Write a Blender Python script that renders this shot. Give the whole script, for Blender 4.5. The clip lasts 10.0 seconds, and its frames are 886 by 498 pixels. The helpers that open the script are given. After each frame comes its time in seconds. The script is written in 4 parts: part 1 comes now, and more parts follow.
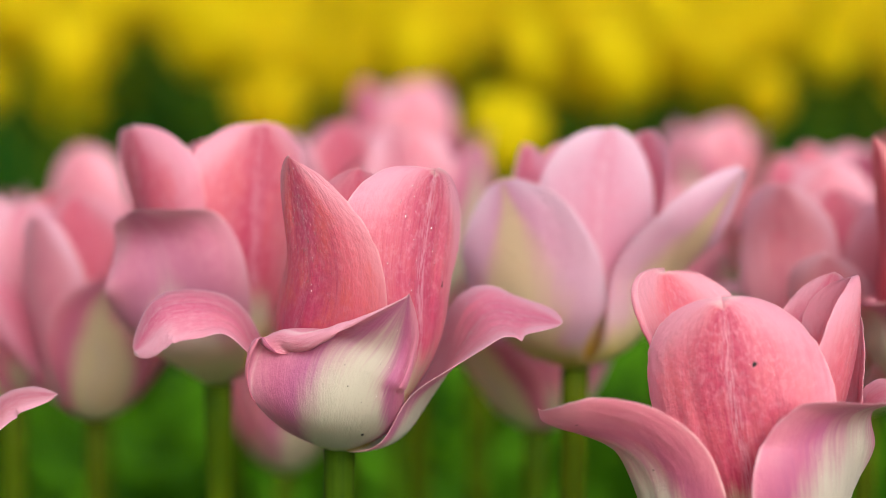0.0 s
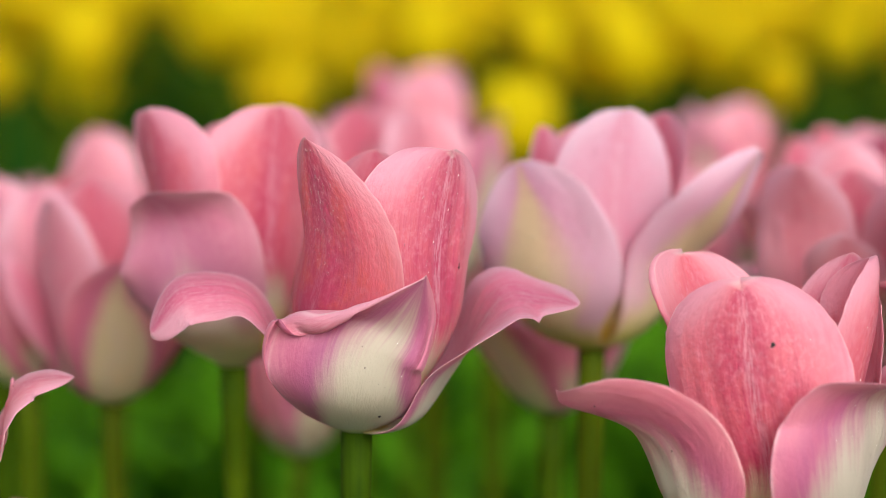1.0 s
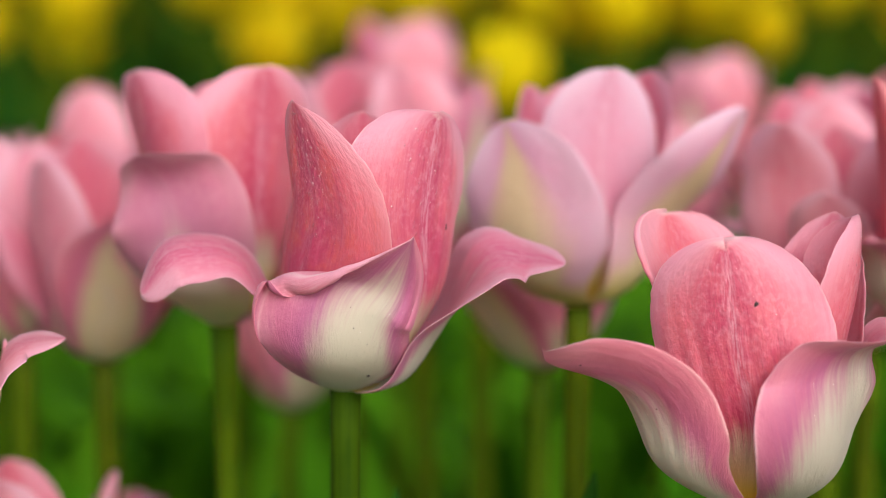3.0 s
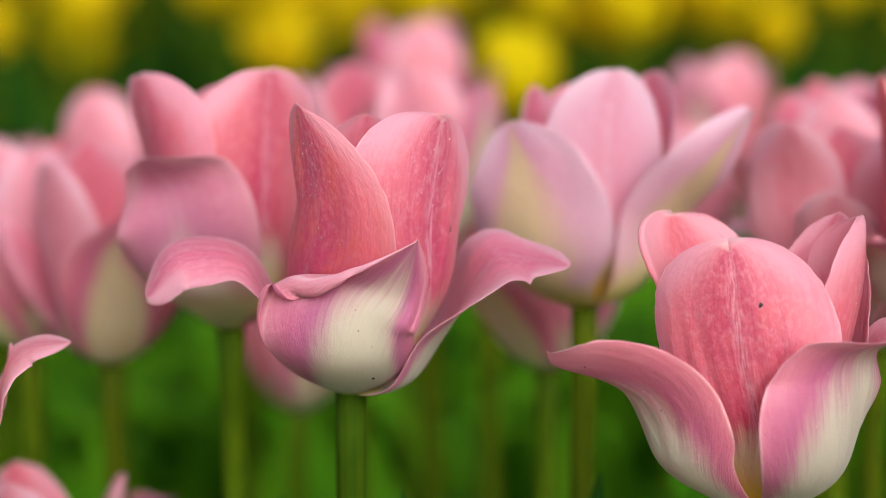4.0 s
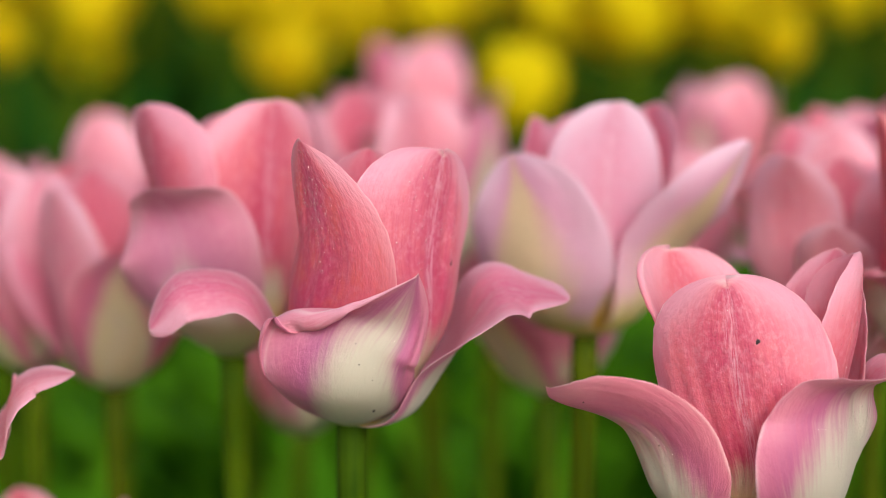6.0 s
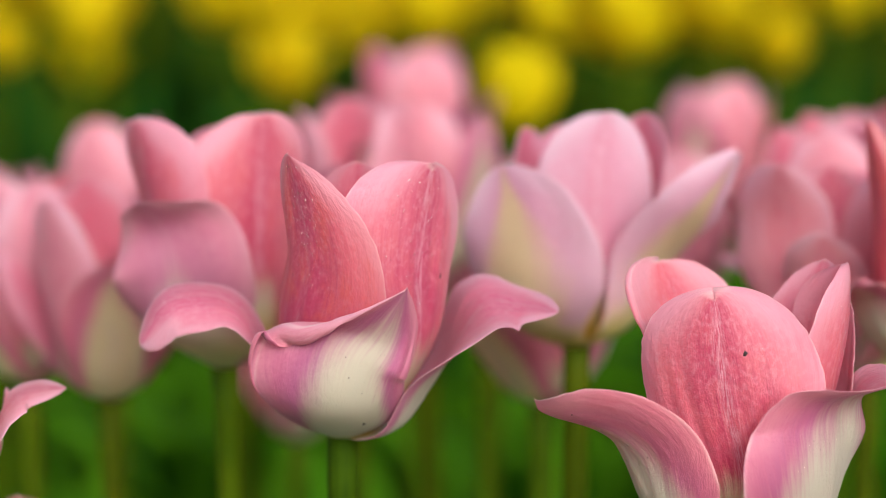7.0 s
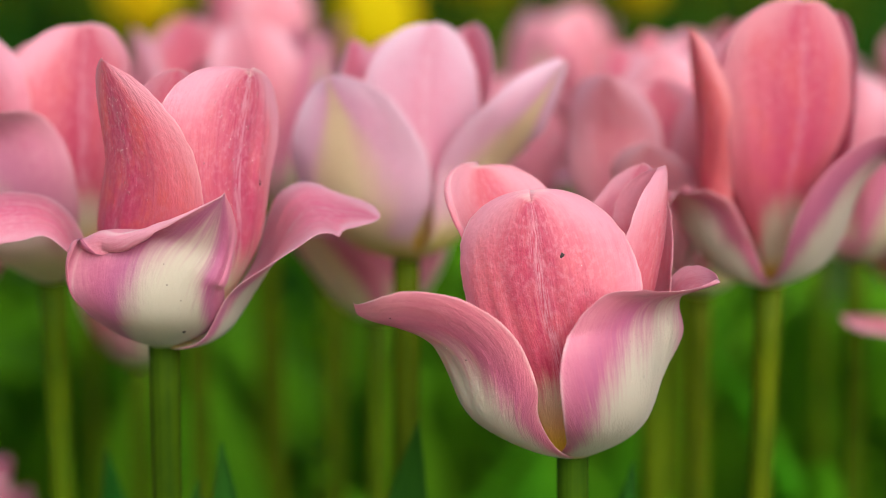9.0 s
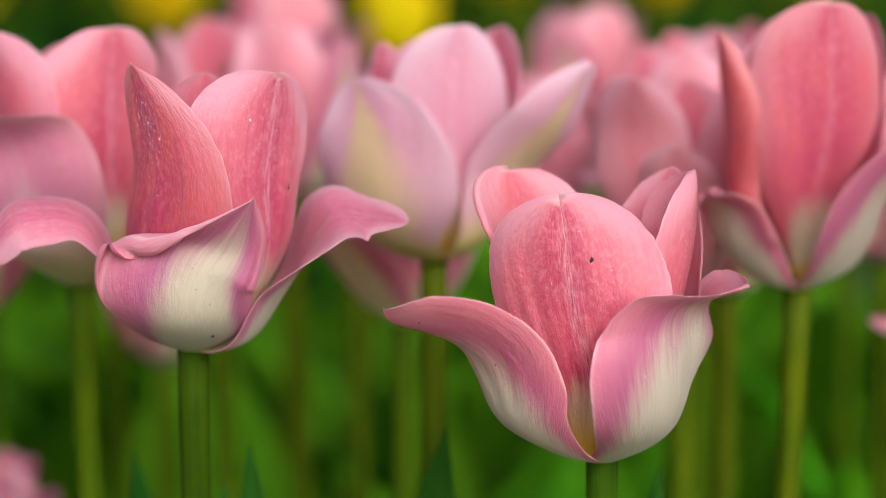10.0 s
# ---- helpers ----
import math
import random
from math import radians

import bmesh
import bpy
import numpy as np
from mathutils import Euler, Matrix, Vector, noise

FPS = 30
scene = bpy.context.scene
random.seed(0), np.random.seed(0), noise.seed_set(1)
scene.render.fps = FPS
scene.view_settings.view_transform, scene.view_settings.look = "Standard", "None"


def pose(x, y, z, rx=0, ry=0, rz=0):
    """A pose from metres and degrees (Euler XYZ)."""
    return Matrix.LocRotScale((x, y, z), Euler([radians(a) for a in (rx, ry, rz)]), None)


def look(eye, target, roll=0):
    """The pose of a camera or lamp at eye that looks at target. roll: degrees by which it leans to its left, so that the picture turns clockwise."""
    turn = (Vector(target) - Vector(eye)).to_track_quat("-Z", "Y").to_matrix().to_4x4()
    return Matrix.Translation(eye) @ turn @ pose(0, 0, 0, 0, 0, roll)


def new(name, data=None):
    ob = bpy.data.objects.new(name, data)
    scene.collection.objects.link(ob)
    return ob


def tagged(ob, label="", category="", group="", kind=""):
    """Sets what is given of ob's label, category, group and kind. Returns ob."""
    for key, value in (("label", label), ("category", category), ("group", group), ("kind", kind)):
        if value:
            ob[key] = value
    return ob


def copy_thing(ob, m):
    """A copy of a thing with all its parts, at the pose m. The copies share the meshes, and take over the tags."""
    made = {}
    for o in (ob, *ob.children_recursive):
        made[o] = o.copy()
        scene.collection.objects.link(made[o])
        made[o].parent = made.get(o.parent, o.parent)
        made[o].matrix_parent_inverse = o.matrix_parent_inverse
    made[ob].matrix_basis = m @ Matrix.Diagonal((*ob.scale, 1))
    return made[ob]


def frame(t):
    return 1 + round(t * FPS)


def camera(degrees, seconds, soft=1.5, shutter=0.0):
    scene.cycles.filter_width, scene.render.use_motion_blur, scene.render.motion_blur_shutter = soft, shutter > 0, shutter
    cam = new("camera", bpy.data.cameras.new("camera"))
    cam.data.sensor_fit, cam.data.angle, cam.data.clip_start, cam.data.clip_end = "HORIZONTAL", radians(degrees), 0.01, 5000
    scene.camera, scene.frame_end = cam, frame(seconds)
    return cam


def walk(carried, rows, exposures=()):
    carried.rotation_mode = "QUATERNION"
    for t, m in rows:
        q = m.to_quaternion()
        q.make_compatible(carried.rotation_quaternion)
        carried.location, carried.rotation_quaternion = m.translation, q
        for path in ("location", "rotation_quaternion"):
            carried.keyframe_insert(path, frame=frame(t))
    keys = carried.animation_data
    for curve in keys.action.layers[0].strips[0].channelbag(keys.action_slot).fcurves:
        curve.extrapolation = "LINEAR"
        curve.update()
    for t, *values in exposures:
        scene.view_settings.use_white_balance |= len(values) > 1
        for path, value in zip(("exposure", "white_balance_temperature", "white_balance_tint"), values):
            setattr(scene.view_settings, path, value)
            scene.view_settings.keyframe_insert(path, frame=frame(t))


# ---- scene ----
# camera: seconds, place, yaw, pitch, roll
cam = camera(22.6, 10.0, soft=0.9)
PATH = [
    (0, 0.02201, -0.50007, 0.52491, -0.000, -9.000, 0.550),
    (0.5, 0.02163, -0.50067, 0.52508, 0.330, -9.427, 0.416),
    (1, 0.02077, -0.49921, 0.52346, 0.294, -9.334, 0.349),
    (1.5, 0.02387, -0.49904, 0.52508, 0.675, -9.470, 0.158),
    (2, 0.02429, -0.49918, 0.52268, 0.455, -9.448, 0.205),
    (2.5, 0.02541, -0.49938, 0.52502, 0.448, -10.099, 0.082),
    (2.7, 0.02150, -0.50336, 0.52717, 0.036, -10.619, 0.120),
    (3.8, 0.02274, -0.50400, 0.52823, 0.210, -10.817, -0.000),
    (4, 0.02338, -0.50388, 0.52860, 0.373, -10.772, -0.188),
    (4.5, 0.02458, -0.50458, 0.53109, 0.405, -10.719, -0.140),
    (5, 0.02414, -0.50504, 0.53139, 0.426, -10.690, -0.172),
    (5.5, 0.02379, -0.50618, 0.53316, 0.547, -10.674, -0.175),
    (5.7, 0.02408, -0.50648, 0.53408, 0.526, -10.589, -0.000),
    (6.8, 0.02783, -0.50765, 0.53977, 0.622, -10.890, 0.000),
    (7, 0.02851, -0.50791, 0.53972, 0.679, -10.701, -0.310),
    (7.5, 0.03022, -0.50884, 0.53627, 0.437, -10.388, -0.269),
    (8, 0.04033, -0.50955, 0.53140, -0.646, -10.830, -0.056),
    (8.5, 0.04193, -0.50959, 0.53076, -2.106, -11.538, -0.031),
    (9, 0.04200, -0.50869, 0.52953, -2.503, -12.014, -0.158),
    (9.5, 0.03987, -0.50822, 0.53010, -2.379, -12.124, -0.201),
    (10, 0.03970, -0.50754, 0.53185, -2.012, -12.187, -0.287),
]
walk(cam, [(t, pose(x, y, z, 90 + pitch, 0, yaw) @ pose(0, 0, 0, 0, 0, roll)) for t, x, y, z, yaw, pitch, roll in PATH])
cam.data.dof.use_dof = True
cam.data.dof.focus_distance = 0.49
cam.data.dof.aperture_fstop = 6.3

# ---- world and light: an overcast spring day ----
world = bpy.data.worlds.new("overcast_sky")
scene.world = world
world.use_nodes = True
wn = world.node_tree.nodes
sky = wn.new("ShaderNodeTexSky")
sky.sky_type = "NISHITA"
sky.sun_disc = False
sky.sun_elevation, sky.sun_rotation = radians(34), radians(163)
sky.air_density, sky.dust_density, sky.ozone_density = 1.0, 4.0, 1.0
wn["Background"].inputs["Strength"].default_value = 0.14
cloud = wn.new("ShaderNodeHueSaturation")
cloud.inputs["Saturation"].default_value = 0.65
world.node_tree.links.new(sky.outputs["Color"], cloud.inputs["Color"])
world.node_tree.links.new(cloud.outputs["Color"], wn["Background"].inputs["Color"])
sun = bpy.data.lights.new("sun", "SUN")
sun.energy, sun.angle, sun.color = 1.1, radians(35), (1.0, 0.985, 0.98)
sun_lamp = new("sun", sun)
sun_lamp.matrix_world = look((0.8, -2.6, 1.85), (0, 0, 0))
scene.view_settings.exposure = 0.66

# ---- materials ----


class Nodes:
    """A short way to write node trees."""

    def __init__(self, name):
        self.mat = bpy.data.materials.new(name)
        self.mat.use_nodes = True
        self.tree = self.mat.node_tree
        self.bsdf = self.tree.nodes["Principled BSDF"]
        self.out = self.tree.nodes["Material Output"]

    def put(self, socket, value):
        if isinstance(value, bpy.types.NodeSocket):
            self.tree.links.new(value, socket)
        elif isinstance(value, tuple) and len(value) == 3 and socket.type == "RGBA":
            socket.default_value = (*value, 1.0)
        else:
            socket.default_value = value

    def math(self, op, a, b=0.0, c=0.0, clamp=False):
        n = self.tree.nodes.new("ShaderNodeMath")
        n.operation, n.use_clamp = op, clamp
        for i, v in enumerate((a, b, c)):
            self.put(n.inputs[i], v)
        return n.outputs[0]

    def step(self, v, lo, hi, a=0.0, b=1.0):
        n = self.tree.nodes.new("ShaderNodeMapRange")
        n.interpolation_type = "SMOOTHSTEP"
        for i, x in enumerate((v, lo, hi, a, b)):
            self.put(n.inputs[i], x)
        return n.outputs[0]

    def mix(self, f, a, b):
        n = self.tree.nodes.new("ShaderNodeMix")
        n.data_type = "RGBA"
        self.put(n.inputs[0], f)
        self.put(n.inputs[6], a)
        self.put(n.inputs[7], b)
        return n.outputs[2]

    def vec(self, x, y, z=0.0):
        n = self.tree.nodes.new("ShaderNodeCombineXYZ")
        for i, v in enumerate((x, y, z)):
            self.put(n.inputs[i], v)
        return n.outputs[0]

    def noise(self, vector, scale=1.0, detail=3.0, rough=0.55):
        n = self.tree.nodes.new("ShaderNodeTexNoise")
        self.put(n.inputs["Vector"], vector)
        for key, v in (("Scale", scale), ("Detail", detail), ("Roughness", rough)):
            n.inputs[key].default_value = v
        return n.outputs["Fac"]

    def uv(self):
        n = self.tree.nodes.new("ShaderNodeUVMap")
        s = self.tree.nodes.new("ShaderNodeSeparateXYZ")
        self.tree.links.new(n.outputs[0], s.inputs[0])
        return s.outputs[0], s.outputs[1]

    def place(self):
        return self.tree.nodes.new("ShaderNodeTexCoord").outputs["Object"]

    def luck(self):
        return self.tree.nodes.new("ShaderNodeObjectInfo").outputs["Random"]

    def bump(self, height, strength, distance):
        n = self.tree.nodes.new("ShaderNodeBump")
        n.inputs["Strength"].default_value, n.inputs["Distance"].default_value = strength, distance
        self.put(n.inputs["Height"], height)
        return n.outputs[0]

    def tint(self, colour, hue, sat, val):
        n = self.tree.nodes.new("ShaderNodeHueSaturation")
        for key, v in (("Hue", hue), ("Saturation", sat), ("Value", val), ("Color", colour)):
            self.put(n.inputs[key], v)
        return n.outputs[0]

    def thin(self, colour, share, rough, spec=0.35, normal=None):
        """A leaf or petal: part of the light goes through."""
        self.put(self.bsdf.inputs["Base Color"], colour)
        self.put(self.bsdf.inputs["Roughness"], rough)
        self.bsdf.inputs["Specular IOR Level"].default_value = spec
        t = self.tree.nodes.new("ShaderNodeBsdfTranslucent")
        self.put(t.inputs["Color"], colour)
        m = self.tree.nodes.new("ShaderNodeMixShader")
        m.inputs[0].default_value = share
        if normal is not None:
            self.put(self.bsdf.inputs["Normal"], normal)
            self.put(t.inputs["Normal"], normal)
        self.tree.links.new(self.bsdf.outputs[0], m.inputs[1])
        self.tree.links.new(t.outputs[0], m.inputs[2])
        self.tree.links.new(m.outputs[0], self.out.inputs["Surface"])
        return self.mat


def petal_material(name, core, body, margin, stripe, pale, reach, bow, stripe_amount=0.5, warm=(0.86, 0.27, 0.20), warm_amount=0.5, heart=(0.75, 0.55, 0.06), heart_end=0.07, share=0.54, rough=0.40, line=(0.95, 0.78, 0.78), green=None, spread=2.6, lines=0.17, relief=1.0, mauve=None, band=None, sheen=0.2, feather=(0.72, 1.16)):
    """Pigment by the place on the petal: pale foot, deep veined core, lighter margins with a thin pale rim, and a light midrib."""
    n = Nodes(name)
    u, v = n.uv()
    luck = n.luck()
    shift = n.math("MULTIPLY", luck, 37.0)
    off = n.math("SUBTRACT", u, 0.5)
    side = n.math("MULTIPLY", n.math("ABSOLUTE", off), 2.0)
    # veins start together at the foot and fan out to the margins
    fan = n.math("DIVIDE", off, n.math("POWER", n.math("ADD", v, 0.25), 0.55))
    fine = n.noise(n.vec(n.math("MULTIPLY", fan, 130.0), n.math("MULTIPLY", v, 16.0), shift), 1.0, 3.0, 0.7)
    vein = n.noise(n.vec(n.math("MULTIPLY", fan, 46.0), n.math("MULTIPLY", v, 3.2), shift), 1.0, 4.0, 0.65)
    broad = n.noise(n.vec(n.math("MULTIPLY", fan, 5.0), n.math("MULTIPLY", v, 2.8), shift), 1.0, 4.0, 0.55)
    blotch = n.noise(n.vec(n.math("MULTIPLY", u, 5.0), n.math("MULTIPLY", v, 6.0), n.math("ADD", shift, 9.0)), 1.0, 5.0, 0.62)
    grain = n.noise(n.vec(n.math("MULTIPLY", u, 90.0), n.math("MULTIPLY", v, 120.0), shift), 1.0, 2.0, 0.6)
    reachout = n.math("ADD", side, n.math("MULTIPLY", n.math("SUBTRACT", broad, 0.5), 0.6))
    reachout = n.math("ADD", reachout, n.math("MULTIPLY", n.math("SUBTRACT", vein, 0.5), 0.35))
    reachout = n.math("ADD", reachout, n.math("MULTIPLY", n.math("SUBTRACT", v, 0.6), 0.35))
    c = n.mix(n.step(reachout, -0.05, 0.72), core, body)
    c = n.mix(n.math("MULTIPLY", n.step(blotch, 0.44, 0.66), warm_amount), c, warm)
    c = n.mix(n.step(n.math("ADD", reachout, n.math("MULTIPLY", n.step(v, 0.75, 1.0), 0.4)), 0.6, 1.2), c, margin)
    # fine lines come and go in patches; broader streaks of deep colour run up from the foot
    patch = n.step(n.noise(n.vec(n.math("MULTIPLY", u, 9.0), n.math("MULTIPLY", v, 7.0), n.math("ADD", shift, 5.0)), 1.0, 3.0, 0.6), 0.38, 0.62, 0.1, 1.0)
    c = n.mix(n.math("MULTIPLY", n.math("MULTIPLY", n.step(fine, 0.46, 0.74), patch), lines), c, margin)
    c = n.mix(n.math("MULTIPLY", n.math("MULTIPLY", n.step(fine, 0.5, 0.28), patch), lines * 0.7), c, core)
    streak = n.math("MULTIPLY", n.step(vein, 0.47, 0.68), n.step(n.math("ADD", side, n.math("MULTIPLY", v, 0.35)), 0.25, 1.15, 0.95, 0.0))
    c = n.mix(streak, c, core)
    # pale sheen of the wet upper petal, painted as mottled margin colour
    wet_sheen = n.noise(n.vec(n.math("MULTIPLY", u, 30.0), n.math("MULTIPLY", v, 38.0), n.math("ADD", shift, 21.0)), 1.0, 4.0, 0.65)
    c = n.mix(n.math("MULTIPLY", n.step(wet_sheen, 0.45, 0.68), n.step(v, 0.4, 0.85, 0.08, 0.4)), c, margin)
    mid = n.math("MULTIPLY", n.step(n.math("ADD", side, n.math("MULTIPLY", n.math("SUBTRACT", vein, 0.5), 0.2)), 0.0, 0.11, 1.0, 0.0), n.step(fine, 0.40, 0.60))
    c = n.mix(n.math("MULTIPLY", mid, stripe_amount), c, stripe)
    d = n.math("DIVIDE", v, reach)
    d = n.math("ADD", d, n.math("MULTIPLY", n.math("POWER", side, spread), bow))
    d = n.math("ADD", d, n.math("MULTIPLY", n.math("SUBTRACT", broad, 0.5), 0.35))
    d = n.math("ADD", d, n.math("MULTIPLY", n.math("SUBTRACT", vein, 0.5), 0.45))
    if green is not None:
        pale = n.mix(n.math("MULTIPLY", n.step(luck, 0.45, 0.9), n.step(broad, 0.25, 0.6)), pale, green)
    if mauve is not None:
        c = n.mix(n.math("MULTIPLY", n.step(d, 1.05, 1.75, 1.0, 0.0), n.step(vein, 0.3, 0.65, 0.45, 0.9)), c, mauve)
    c = n.mix(n.step(d, feather[0], feather[1], 1.0, 0.0), c, pale)
    if band is not None:
        edge = n.math("ADD", n.math("DIVIDE", side, n.math("MULTIPLY", n.step(v, 0.35, 1.05, 1.25, 0.2), band[1])), n.math("MULTIPLY", n.math("SUBTRACT", broad, 0.5), 0.9))
        edge = n.math("ADD", edge, n.math("MULTIPLY", n.math("SUBTRACT", vein, 0.5), 0.5))
        c = n.mix(n.math("MULTIPLY", n.step(edge, 0.3, 1.35, 1.0, 0.0), n.step(v, 0.8, 1.0, 0.9, 0.5)), c, band[0])
    c = n.mix(n.step(v, heart_end * 0.3, heart_end, 1.0, 0.0), c, heart)
    rim = n.math("MAXIMUM", n.step(side, 0.968, 1.0), n.step(v, 0.988, 1.0))
    c = n.mix(n.math("MULTIPLY", rim, n.step(blotch, 0.35, 0.7, 0.1, 0.65)), c, line)
    c = n.tint(c, n.math("MULTIPLY_ADD", luck, 0.02, 0.49), 1.0, n.math("MULTIPLY_ADD", luck, 0.12, 0.94))
    high = n.math("ADD", n.math("MULTIPLY", vein, 0.3), n.math("ADD", n.math("MULTIPLY", fine, 0.2 + lines), n.math("MULTIPLY", grain, 0.25)))
    crinkle = n.noise(n.vec(n.math("MULTIPLY", fan, 26.0), n.math("MULTIPLY", v, 22.0), n.math("ADD", shift, 3.0)), 1.0, 3.0, 0.6)
    pucker = n.noise(n.vec(n.math("MULTIPLY", fan, 34.0), n.math("MULTIPLY", v, 46.0), n.math("ADD", shift, 13.0)), 1.0, 2.0, 0.5)
    upper = n.step(v, 0.45, 0.8, 0.25, 1.0)
    high = n.math("ADD", high, n.math("ADD", n.math("MULTIPLY", blotch, 1.2), n.math("MULTIPLY", crinkle, 1.5 * relief)))
    high = n.math("ADD", high, n.math("MULTIPLY", n.math("MULTIPLY", pucker, upper), 0.7 * relief))
    normal = n.bump(high, 0.45, 0.0007)
    n.bsdf.inputs["Sheen Weight"].default_value = sheen
    n.bsdf.inputs["Sheen Roughness"].default_value = 0.35
    return n.thin(c, share, n.step(blotch, 0.2, 0.8, rough - 0.1, rough + 0.12), 0.4 if sheen else 0.15, normal)


CREAM = (0.74, 0.72, 0.52)
M_INNER_OUT = petal_material("petal_inner_outside", (0.62, 0.085, 0.200), (0.78, 0.235, 0.330), (0.85, 0.440, 0.560), (0.85, 0.56, 0.70), CREAM, 0.40, 1.2, 0.6, warm=(0.82, 0.250, 0.290), warm_amount=0.4, heart=(0.84, 0.64, 0.05), heart_end=0.36, lines=0.25)
M_SALMON_OUT = petal_material("petal_salmon_outside", (0.64, 0.080, 0.190), (0.82, 0.210, 0.265), (0.86, 0.400, 0.470), (0.84, 0.42, 0.52), CREAM, 0.30, 0.8, 0.35, warm=(0.86, 0.190, 0.150), warm_amount=0.6, heart_end=0.15, lines=0.2)
M_INNER_IN = petal_material("petal_inner_inside", (0.76, 0.160, 0.260), (0.82, 0.285, 0.380), (0.86, 0.450, 0.560), (0.86, 0.454, 0.536), CREAM, 0.2, 0.2, 0.2, warm=(0.84, 0.270, 0.310), warm_amount=0.3, heart_end=0.1, lines=0.3)
M_SOFT = petal_material("petal_soft_pink_outside", (0.78, 0.280, 0.380), (0.85, 0.420, 0.520), (0.89, 0.560, 0.660), (0.88, 0.60, 0.69), CREAM, 0.32, 0.8, 0.4, warm=(0.86, 0.390, 0.450), warm_amount=0.4, heart_end=0.15, lines=0.2)
M_OUTER_OUT = petal_material("petal_outer_outside", (0.66, 0.135, 0.270), (0.74, 0.220, 0.350), (0.83, 0.390, 0.500), (0.86, 0.82, 0.56), CREAM, 1.0, 1.3, 0.3, warm=(0.76, 0.300, 0.420), spread=1.6, relief=0.45, heart=(0.78, 0.72, 0.30), share=0.52, green=(0.78, 0.76, 0.42), mauve=(0.70, 0.250, 0.430), lines=0.35)
M_FRONT = petal_material("petal_front_outside", (0.50, 0.085, 0.200), (0.60, 0.160, 0.290), (0.80, 0.350, 0.460), (0.74, 0.70, 0.54), (0.62, 0.60, 0.47), 0.95, 1.8, 0.1, warm=(0.64, 0.220, 0.330), spread=1.9, relief=0.5, heart=(0.58, 0.58, 0.26), heart_end=0.10, share=0.45, mauve=(0.48, 0.150, 0.300), lines=0.35, feather=(0.58, 1.18))
M_CREAM_FOOT = petal_material("petal_cream_footed_outside", (0.56, 0.095, 0.200), (0.66, 0.165, 0.280), (0.78, 0.320, 0.420), (0.78, 0.46, 0.54), (0.64, 0.62, 0.51), 0.86, 1.0, 0.2, warm=(0.68, 0.220, 0.310), spread=2.3, relief=0.5, heart=(0.76, 0.66, 0.22), heart_end=0.08, share=0.46, mauve=(0.50, 0.145, 0.295), lines=0.4, feather=(0.66, 1.16))
M_LILAC_OUT = petal_material("petal_lilac_outside", (0.58, 0.160, 0.270), (0.67, 0.240, 0.360), (0.80, 0.400, 0.490), (0.78, 0.60, 0.62), (0.72, 0.58, 0.55), 0.66, 0.9, 0.3, warm=(0.72, 0.320, 0.430), spread=1.5, relief=0.4, heart=(0.80, 0.78, 0.42), heart_end=0.50, share=0.45, mauve=(0.62, 0.250, 0.390), lines=0.3)
M_OUTER_IN = petal_material("petal_outer_inside", (0.74, 0.150, 0.260), (0.82, 0.265, 0.370), (0.88, 0.480, 0.590), (0.88, 0.600, 0.680), CREAM, 0.22, 0.6, 0.35, warm=(0.84, 0.250, 0.300), warm_amount=0.35, heart_end=0.12, share=0.5, lines=0.6)
M_PALE_IN = petal_material("petal_pale_inner", (0.78, 0.360, 0.510), (0.83, 0.530, 0.670), (0.88, 0.690, 0.800), (0.90, 0.700, 0.790), CREAM, 0.3, 0.35, 0.65, warm=(0.84, 0.430, 0.560), warm_amount=0.3, heart_end=0.28)
M_PALE_OUT = petal_material("petal_pale_outer", (0.76, 0.390, 0.560), (0.82, 0.540, 0.690), (0.88, 0.670, 0.790), (0.80, 0.66, 0.28), (0.82, 0.78, 0.50), 0.42, 0.6, 0.3, warm=(0.82, 0.490, 0.660), spread=1.4, heart=(0.68, 0.64, 0.13), heart_end=0.34, share=0.54, lines=0.3, band=((0.80, 0.75, 0.42), 0.58))
M_DEEP_IN = petal_material("petal_deep_inner", (0.64, 0.085, 0.180), (0.77, 0.190, 0.255), (0.83, 0.360, 0.420), (0.82, 0.420, 0.540), CREAM, 0.34, 0.9, 0.5, warm=(0.80, 0.180, 0.185), heart_end=0.14)
M_YELLOW = petal_material("petal_yellow", (0.75, 0.57, 0.002), (0.79, 0.645, 0.003), (0.81, 0.67, 0.006), (0.68, 0.54, 0.004), (0.64, 0.55, 0.02), 0.15, 0.2, 0.2, warm=(0.73, 0.56, 0.002), heart=(0.45, 0.45, 0.03), line=(0.76, 0.63, 0.01), sheen=0.0, rough=0.7)


def green_material(name, dark, light, rough, share):
    n = Nodes(name)
    u, v = n.uv()
    luck = n.luck()
    shift = n.math("MULTIPLY", luck, 23.0)
    line = n.noise(n.vec(n.math("MULTIPLY", u, 46.0), n.math("MULTIPLY", v, 2.0), shift), 1.0, 3.0, 0.6)
    patch = n.noise(n.vec(n.math("MULTIPLY", u, 3.0), n.math("MULTIPLY", v, 7.0), shift), 1.0, 4.0, 0.55)
    c = n.mix(n.step(n.math("ADD", n.math("MULTIPLY", line, 0.5), n.math("MULTIPLY", patch, 0.5)), 0.32, 0.68), dark, light)
    c = n.tint(c, n.math("MULTIPLY_ADD", luck, 0.03, 0.485), 1.0, n.math("MULTIPLY_ADD", luck, 0.25, 0.95))
    return n.thin(c, share, rough, 0.06, n.bump(line, 0.3, 0.0006))


